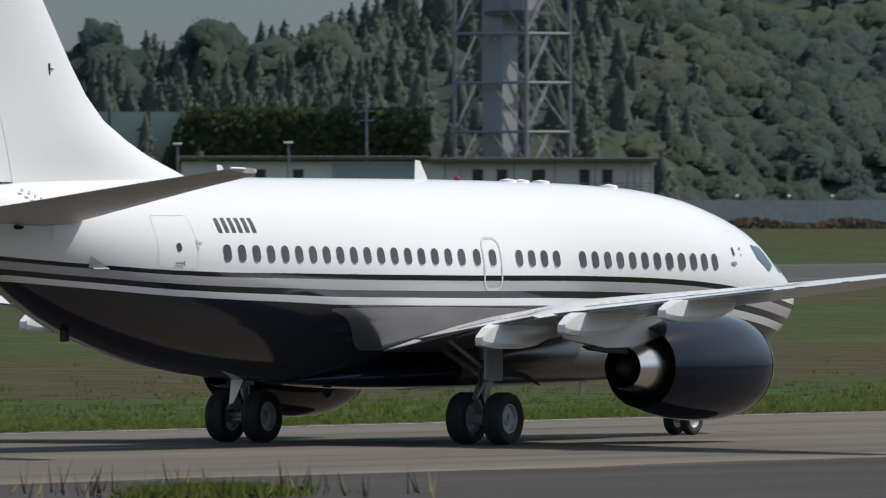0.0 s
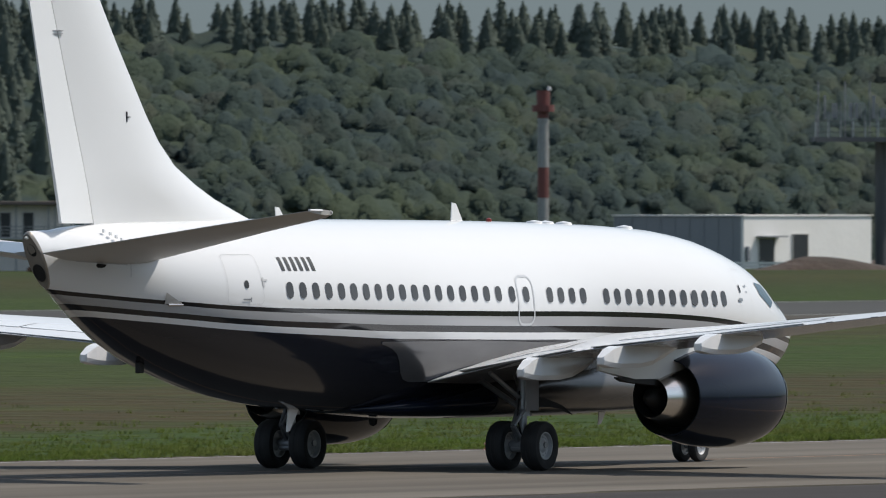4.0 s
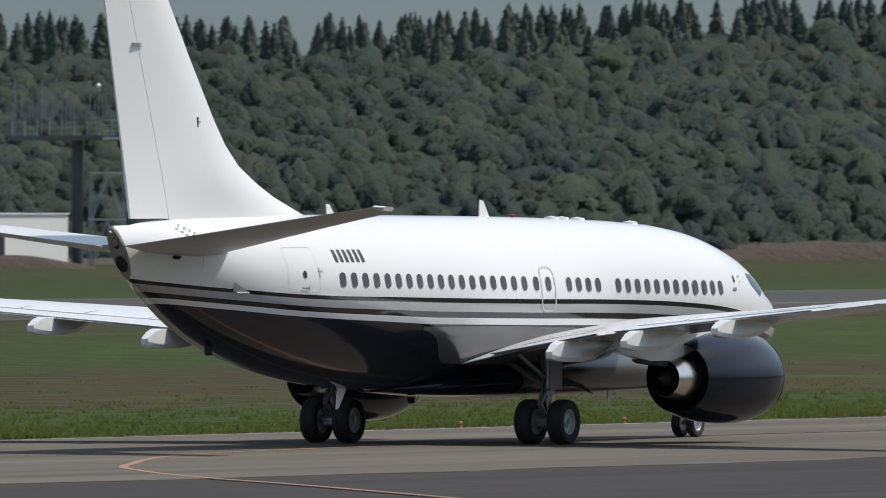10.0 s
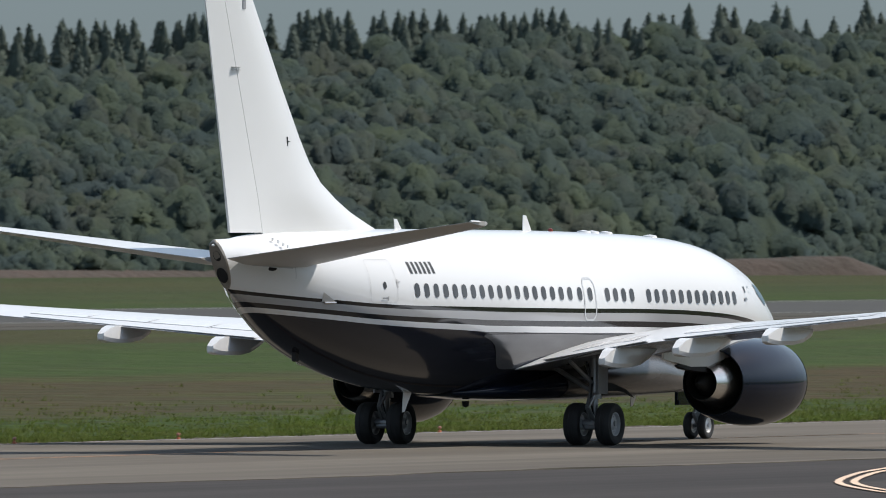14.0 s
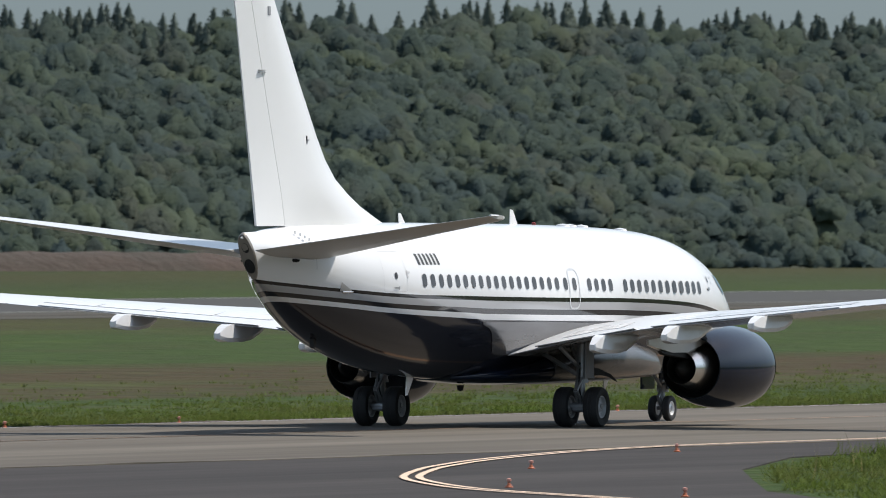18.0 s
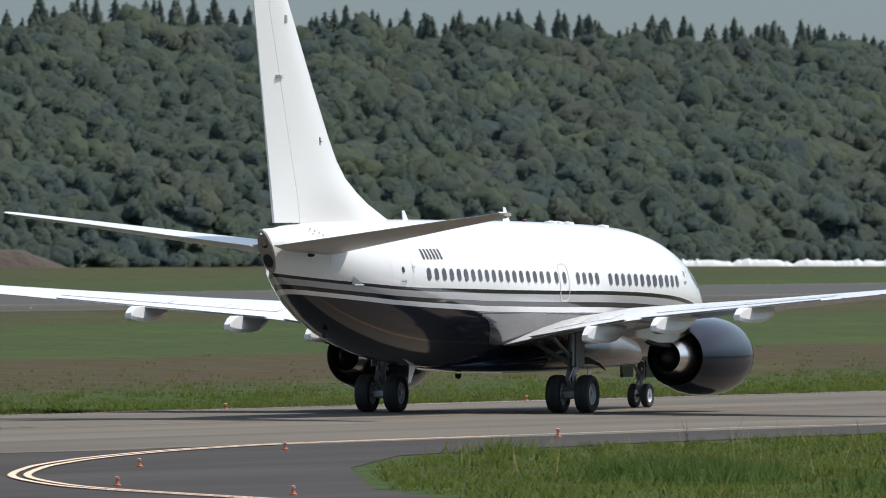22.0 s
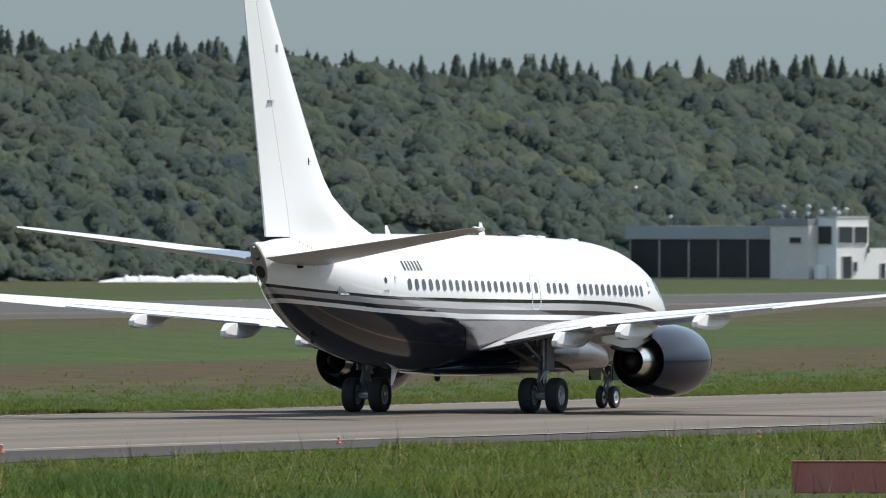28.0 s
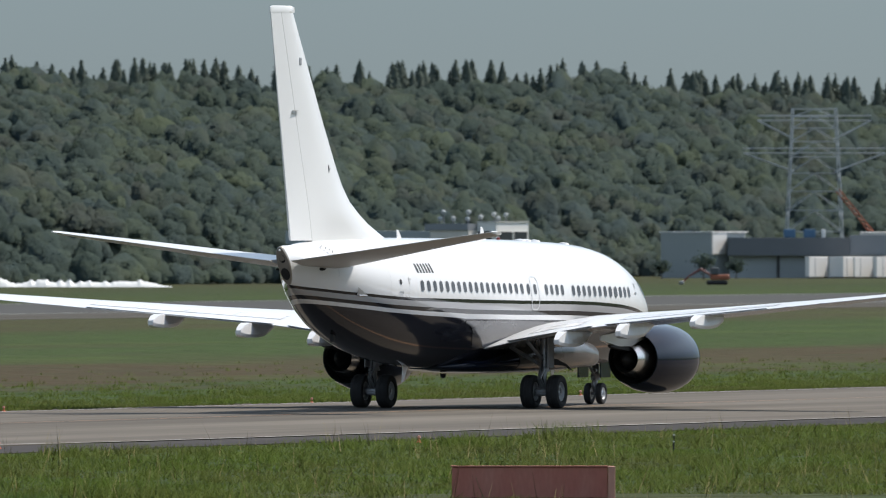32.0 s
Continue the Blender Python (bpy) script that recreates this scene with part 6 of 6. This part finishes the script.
# control building
CTRL = (325.34, 1576.6)
ctrl = base("control_building", *CTRL, "white two-storey control building with roof domes", "building", -46.7)
part("tower", box(-2.1, 0, 0, 5.1, 0, 5.6), WALL_WHITE, ctrl, "white stair tower")
part("tower_cap", box(-2.15, 0.06, -0.06, 5.16, 5.6, 5.72), WALL_PALE, ctrl)
opening_right(ctrl, "window", 0.3, 2.45, 3.3, 4.75, 0.03)
opening_right(ctrl, "window", 2.8, 4.8, 3.3, 4.75, 0.03)
opening_right(ctrl, "door", 0.95, 2.3, 0.05, 2.05, 0.03)
opening_right(ctrl, "window", 2.65, 3.2, 0.7, 1.55, 0.03)
opening(ctrl, "window", -1.95, -0.5, 3.2, 4.8, -0.03)
part("annex", box(-1.9, -0.02, 5.104, 9.7, 0, 2.8), WALL_WHITE, ctrl)
opening_right(ctrl, "door", 7.0, 7.7, 0.05, 1.4, 0.01)
part("drainpipe", tube((0.1, 5.0, 2.4), (0.1, 5.0, 3.0), 0.1, 8), DARKSTEEL, ctrl)
part("left_block", box(-6.4, -2.12, -1.35, 3.0, 0, 4.9), HOUSE_WALL, ctrl)
part("left_parapet", box(-6.9, -2.104, -1.5, 3.1, 4.9, 5.5), WALL_GREY, ctrl)
opening(ctrl, "window", -4.2, -2.95, 3.3, 3.8, -1.38)
part("step_wall", box(-1.5, -0.95, -1.4, -0.05, 0, 1.3, 0.03), WALL_WHITE, ctrl)
part("long_wing", box(-23.6, -6.42, 0.6, 8, 0, 4.8), WING_WALL, ctrl, "long grey open-fronted wing")
part("wing_roof", box(-23.8, -6.42, 0.3, 8.2, 3.64, 4.85), WALL_TEAL, ctrl)
for i in range(5):
    opening(ctrl, "bay_opening", -10.2 - i * 3.3, -7.02 - i * 3.3, 0.1, 3.6, 0.56)
for x, z in ((1.9, 6.55), (1.6, 5.95), (2.8, 5.98), (4.2, 6.55), (4.1, 5.95), (5.3, 6.1), (6.5, 6.35), (6.9, 6.0), (7.6, 6.3)):
    d_ = base("roof_dome", CTRL[0] + (x - 6.3) * 0.98, CTRL[1] - (x - 6.3) * 0.2 + 2.0, "white dome aerial on the control building roof", "aerial", z=z, group="roof domes")
    part("dome", lathe([(-0.22, 0.08), (-0.1, 0.21), (0.05, 0.23), (0.18, 0.14), (0.24, 0.0)], "z", 14), GALV_PALE, d_, smooth=True)
    part("stand", tube((0, 0, 5.5 - z), (0, 0, -0.25), 0.05, 6), GALV, d_)
for x, y, top in ((312.5, 1606, 8.3), (315.4, 1604, 5.6)):
    p = base("utility_pole", x, y, "slim grey pole beside the control building", "pole")
    part("shaft", tube((0, 0, 0), (0, 0, top), 0.09, 8, 0.06), GALV, p)
    part("lamp_head", lathe([(top - 0.1, 0.08), (top + 0.1, 0.16), (top + 0.25, 0.03)], "z", 8), LAMP_WHITE, p)

# works buildings, line pylon, crane and digger
works = base("works_shed", 379.6, 1733, "blue-grey works shed with a white gable", "shed", -47.4)
part("wall", box(-6.2, -0.02, 0, 6, 0, 4.55), WALL_TEAL, works)
part("gable", box(0, 0.15, 0.02, 2.5, 2.4, 4.55), WALL_WHITE, works, "white upper gable panel")
part("roof_edge", box(-6.3, 0.2, -0.1, 6.1, 4.55, 4.68), WALL_WHITE, works)
depot = base("depot", 381.4, 1732.6, "long depot with a deep dark roof edge", "building", -12.6)
part("wall", box(0, 24, 0.5, 9, 0, 2.3), WALL_TEAL, depot)
part("roof_band", box(-0.2, 12.0, -0.4, 9.5, 2.25, 4.05), WING_WALL, depot, "deep dark roof edge")
part("roof_band", box(12.02, 24.2, -0.2, 9.5, 2.3, 4.3), WALL_GREY, depot, "grey roof edge")
part("gap_door", box(4.7, 5.0, 0.38, 0.48, 0.05, 2.2), OPENING, depot)
for x0, x1, mt in ((5.4, 6.6, BLUE_SHEET), (7.4, 8.6, BLUE_SHEET), (9.2, 9.6, LAMP_WHITE)):
    part("roof_store", box(x0, x1, 3, 4.5, 4.06, 4.9, 0.05), mt, depot)
# white site cabins in front of the depot, one gable to the sun
for i, (x, long_, deep) in enumerate(((7.95, 0.5, 3.3), (11.35, 1.7, 2.0), (12.5, 0.2, 3.2), (14.7, 0.4, 3.4), (17.2, 0.5, 3.6))):
    c_, s_ = math.cos(radians(12.6)), math.sin(radians(12.6))
    cab = base("site_cabin", 381.4 + x * c_ - 4.2 * s_, 1732.6 - x * s_ - 4.2 * c_, "white site cabin beside the depot", "cabin", -47.6, "site cabins")
    part("wall", box(-long_, 0, 0, deep, 0.12, 2.15, 0.03), WALL_WHITE, cab)
    part("sill", box(-long_ + 0.05, -0.05, 0.05, deep - 0.05, 0, 0.118), DARKSTEEL, cab)
    part("door_seam", box(0.002, 0.012, deep * 0.3, deep * 0.3 + 0.08, 0.2, 2.0), WALL_GREY, cab)
pylon = lattice("line_pylon", 406.6, 1806, "grey steel line pylon in front of the wood", "pylon", 3.1, 17.5, [0, 2.3, 4.6, 6.8, 8.8, 10.7, 12.4, 14.0, 15.4, 16.6, 17.4], GALV_PALE, -10, 0.72, 0.07)
for z, half_ in ((12.8, 7.4), (16.2, 5.9)):
    for y in (-1.2, 1.2):
        part("arm", tube((-half_, y * 0.3, z + 0.5), (half_, y * 0.3, z + 0.5), 0.07, 6), GALV_PALE, pylon)
        part("arm", tube((-half_, y * 0.3, z), (half_, y * 0.3, z), 0.07, 6), GALV_PALE, pylon)
        for s in (-1, 1):
            part("arm_brace", tube((s * half_, y * 0.3, z), (s * 2.2, y, z - 1.9), 0.08, 6), GALV_PALE, pylon)
crane = base("mobile_crane", 410.0, 1793, "orange lattice crane jib behind the depot", "crane", -12)
part("body", box(-1.5, 2.0, -1.2, 1.2, 0.4, 4.6, 0.1), WALL_PALE, crane)
for y in (-0.3, 0.3):
    part("jib_chord", tube((0, y, 4.6), (-3.6, y, 9.0), 0.08, 6), ORANGE_STEEL, crane)
    part("jib_chord", tube((-0.5, y, 4.6), (-3.9, y, 8.8), 0.08, 6), ORANGE_STEEL, crane)
for i in range(8):
    t = i / 8
    part("jib_brace", tube((-3.6 * t, 0.3, 4.6 + 4.4 * t), (-0.5 - 3.4 * (t + 0.1), -0.3, 4.6 + 4.2 * (t + 0.1)), 0.045, 5), ORANGE_STEEL, crane)
BARK = material("grey_brown_bark", (0.12, 0.1, 0.085), 0.9, vary=0.5, scale=3)
for x, y, k in ((369.4, 1690.0, 1.0), (372.0, 1687.0, 0.8), (366.5, 1696.0, 0.75)):
    young = base("young_tree", x, y, "small sparse broadleaf tree before the works shed", "tree", group="young trees")
    limbs = [tube((0, 0, 0), (0.05, 0, 1.3 * k), 0.09 * k, 7, 0.06 * k)]
    for a in range(6):
        limbs.append(tube((0.05, 0, (0.7 + 0.1 * a) * k), (0.9 * k * math.cos(a * 2.4), 0.9 * k * math.sin(a * 2.4), (1.7 + 0.2 * a) * k), 0.045 * k, 5, 0.015 * k))
    part("trunk", joined(*limbs), BARK, young, smooth=True)
    n = 420
    D_ = rng.normal(0, 1, (n, 3))
    D_ /= np.linalg.norm(D_, axis=1)[:, None]
    lump = 0.65 + 0.35 * np.sin(D_[:, 0] * 5 + D_[:, 2] * 4) * np.cos(D_[:, 1] * 4)
    P_ = D_ * (lump * rng.uniform(0.45, 1.0, n))[:, None] * (1.8 * k, 1.8 * k, 1.35 * k) + (0, 0, 1.75 * k)
    quads = faces_at(P_, D_ + rng.normal(0, 0.5, D_.shape), 0.16, D_ + (0, 0, 0.4))[0]
    part("crown", (quads.tolist(), [(4 * i, 4 * i + 1, 4 * i + 2, 4 * i + 3) for i in range(n)]), LEAF, young, "loose green crown")

digger = base("excavator", 342.6, 1562.5, "red-orange excavator with its arm lowered", "excavator", -12)
part("track", box(-0.9, 1.3, -1.2, -0.7, 0, 0.45, 0.12), RUBBER, digger)
part("track", box(-0.9, 1.3, 0.7, 1.2, 0, 0.45, 0.12), RUBBER, digger)
part("body", box(-0.5, 1.5, -1.0, 1.0, 0.5, 1.05, 0.1), ORANGE_STEEL, digger)
part("cab", box(-0.5, 0.4, -1.0, 0.0, 1.05, 1.75, 0.06), DARKSTEEL, digger, "dark glazed cab")
part("boom", joined(tube((-0.3, 0.3, 0.9), (-1.5, 0.3, 1.6), 0.13, 8), tube((-1.5, 0.3, 1.6), (-2.6, 0.3, 0.9), 0.11, 8)), RED_PAINT, digger)
part("dipper", tube((-2.6, 0.3, 0.95), (-3.3, 0.3, 0.3), 0.09, 8), RED_PAINT, digger)
part("bucket", box(-3.7, -3.2, 0.0, 0.6, 0.0, 0.4, 0.08), STEEL, digger)

digger.scale = (0.88, 0.88, 0.88)

# board beside the near taxiway edge, seen from behind
board = base("guidance_sign", 0, 0, "weathered red-brown back of a guidance sign in the grass", "sign")
a_, b_ = Vector((76.2, 374.0, 0)), Vector((79.65, 373.3, 0))
board.matrix_basis = pose(a_.x, a_.y, 0, 0, 0, math.degrees(math.atan2(b_.y - a_.y, b_.x - a_.x)))
w_ = (b_ - a_).length
part("panel", box(0, w_ - 0.16, 0, 0.2, 0.02, 0.68, 0.012), BOARD, board)
part("end_cap", box(w_ - 0.155, w_, -0.03, 0.3, 0.0, 0.7, 0.012), BOARD_END, board, "pale red end cap")
part("top_rail", box(-0.02, w_ - 0.16, -0.03, 0.23, 0.684, 0.71), BOARD, board)
for x in (0.5, 1.75, 3.0):
    part("foot", box(x - 0.05, x + 0.05, 0.05, 0.15, -0.05, 0.1), GALV, board)

# taxiway edge lights
PINK = material("faded_pink_light_head", (0.6, 0.27, 0.2), 0.4, vary=0.3, scale=6)
light = base("taxiway_light", 0, 0, "orange-red taxiway edge light on a short stem", "light", group="taxiway edge lights")
part("cone_base", lathe([(0.0, 0.11), (0.03, 0.11), (0.05, 0.07), (0.12, 0.045), (0.13, 0.0)], "z", 14), ORANGE, light, smooth=True)
part("stem", tube((0, 0, 0.12), (0, 0, 0.18), 0.025, 8), ORANGE, light)
part("lens", lathe([(0.17, 0.04), (0.19, 0.065), (0.25, 0.06), (0.28, 0.0)], "z", 12), PINK, light, smooth=True)
spots = [(409.5, -170.8), (429.2, -169.5), (444.6, -163.5), (386.4, -168.2), (360.8, -160.6), (337.2, -150.6), (328.0, -142.6)]
spots += [(u_, -202.3) for u_ in (303.0, 331.3, 356.3, 395.8, 405.0, 420.4, 431.2, 460.5, 482.6, 512.7, 540.0, 566.0)]
for i, (u_, v_) in enumerate(spots):
    p = W(u_, v_, 0.05 if -202 < v_ < -171.5 else 0.03 if v_ > -171.5 else 0.0)
    if i == 0:
        light.matrix_basis = pose(*p) @ Matrix.Scale(0.85, 4)
    else:
        copy_thing(light, pose(*p) @ Matrix.Scale(0.85, 4))
stake = base("marker_stake", *W(444.4, -156.2)[:2], "short dark marker stake with a white cap", "stake", group="marker stakes")
part("rod", tube((0, 0, 0), (0, 0, 0.26), 0.02, 8), BLACK, stake)
part("cap", tube((0, 0, 0.26), (0, 0, 0.3), 0.025, 8), LAMP_WHITE, stake)
copy_thing(stake, pose(*W(431.0, -151.5)))
lampr = base("runway_light", *W(1043.0, -390.5)[:2], "small white and orange runway edge light", "light", group="runway edge lights")
part("stem", tube((0, 0, 0), (0, 0, 0.3), 0.1, 8), ORANGE, lampr)
part("lens", lathe([(0.3, 0.13), (0.42, 0.12), (0.5, 0.0)], "z", 10), LAMP_WHITE, lampr)
lampr.scale = (0.55, 0.55, 0.55)
for u_ in (683, 743, 803, 863, 923, 983, 1064, 1103, 1163):
    copy_thing(lampr, pose(*W(u_, -390.5)) @ Matrix.Scale(0.55, 4))


# ---- motion ----
def motions():
    walk(jet, [(t, pose(x, y, 0.05, 0, 0, 90 - h)) for t, x, y, h in TAXI])
    turn = HEAD + radians(3)
    p = W(944.5, -405, 0.04)
    way_ = Vector((math.sin(turn), math.cos(turn), 0))
    walk(other, [(t, Matrix.Translation(p - way_ * (0.6 + 71.8 * (t - 19.0))) @ pose(0, 0, 0, 0, 0, 270 - math.degrees(turn))) for t in (0, 32)])
    # the rudder is turned to starboard for a short while
    hinge_axis, foot = Vector((-2.55 / 7.1, 0, 1)), Matrix.Translation((-13.2, 0, 5.25))
    rudder = next(c for c in jet.children if c.name.startswith("rudder") and "hinge" not in c.name)
    walk(rudder, [(t, foot @ Matrix.Rotation(radians(a), 4, hinge_axis) @ foot.inverted()) for t, a in ((0, 0), (3.4, 0), (4.2, 13), (5.5, 14), (6.05, 13.5), (6.4, 0), (32, 0))])
    # wheels roll without slipping
    ts, xs_, ys_ = (np.array([r[i] for r in TAXI]) for i in (0, 1, 2))
    way = np.concatenate([[0], np.cumsum(np.hypot(np.diff(xs_), np.diff(ys_)))])
    for ob in jet.children:
        if "wheel" in ob.name:
            r, (x, y, z) = ob.location.z, ob.location
            ts2 = np.arange(0, 32.01, 0.1 if r > 0.4 else 0.0666667)
            walk(ob, [(float(t), pose(x, y, z, 0, math.degrees(float(np.interp(t, ts, way)) / r), 0)) for t in ts2])


motions()
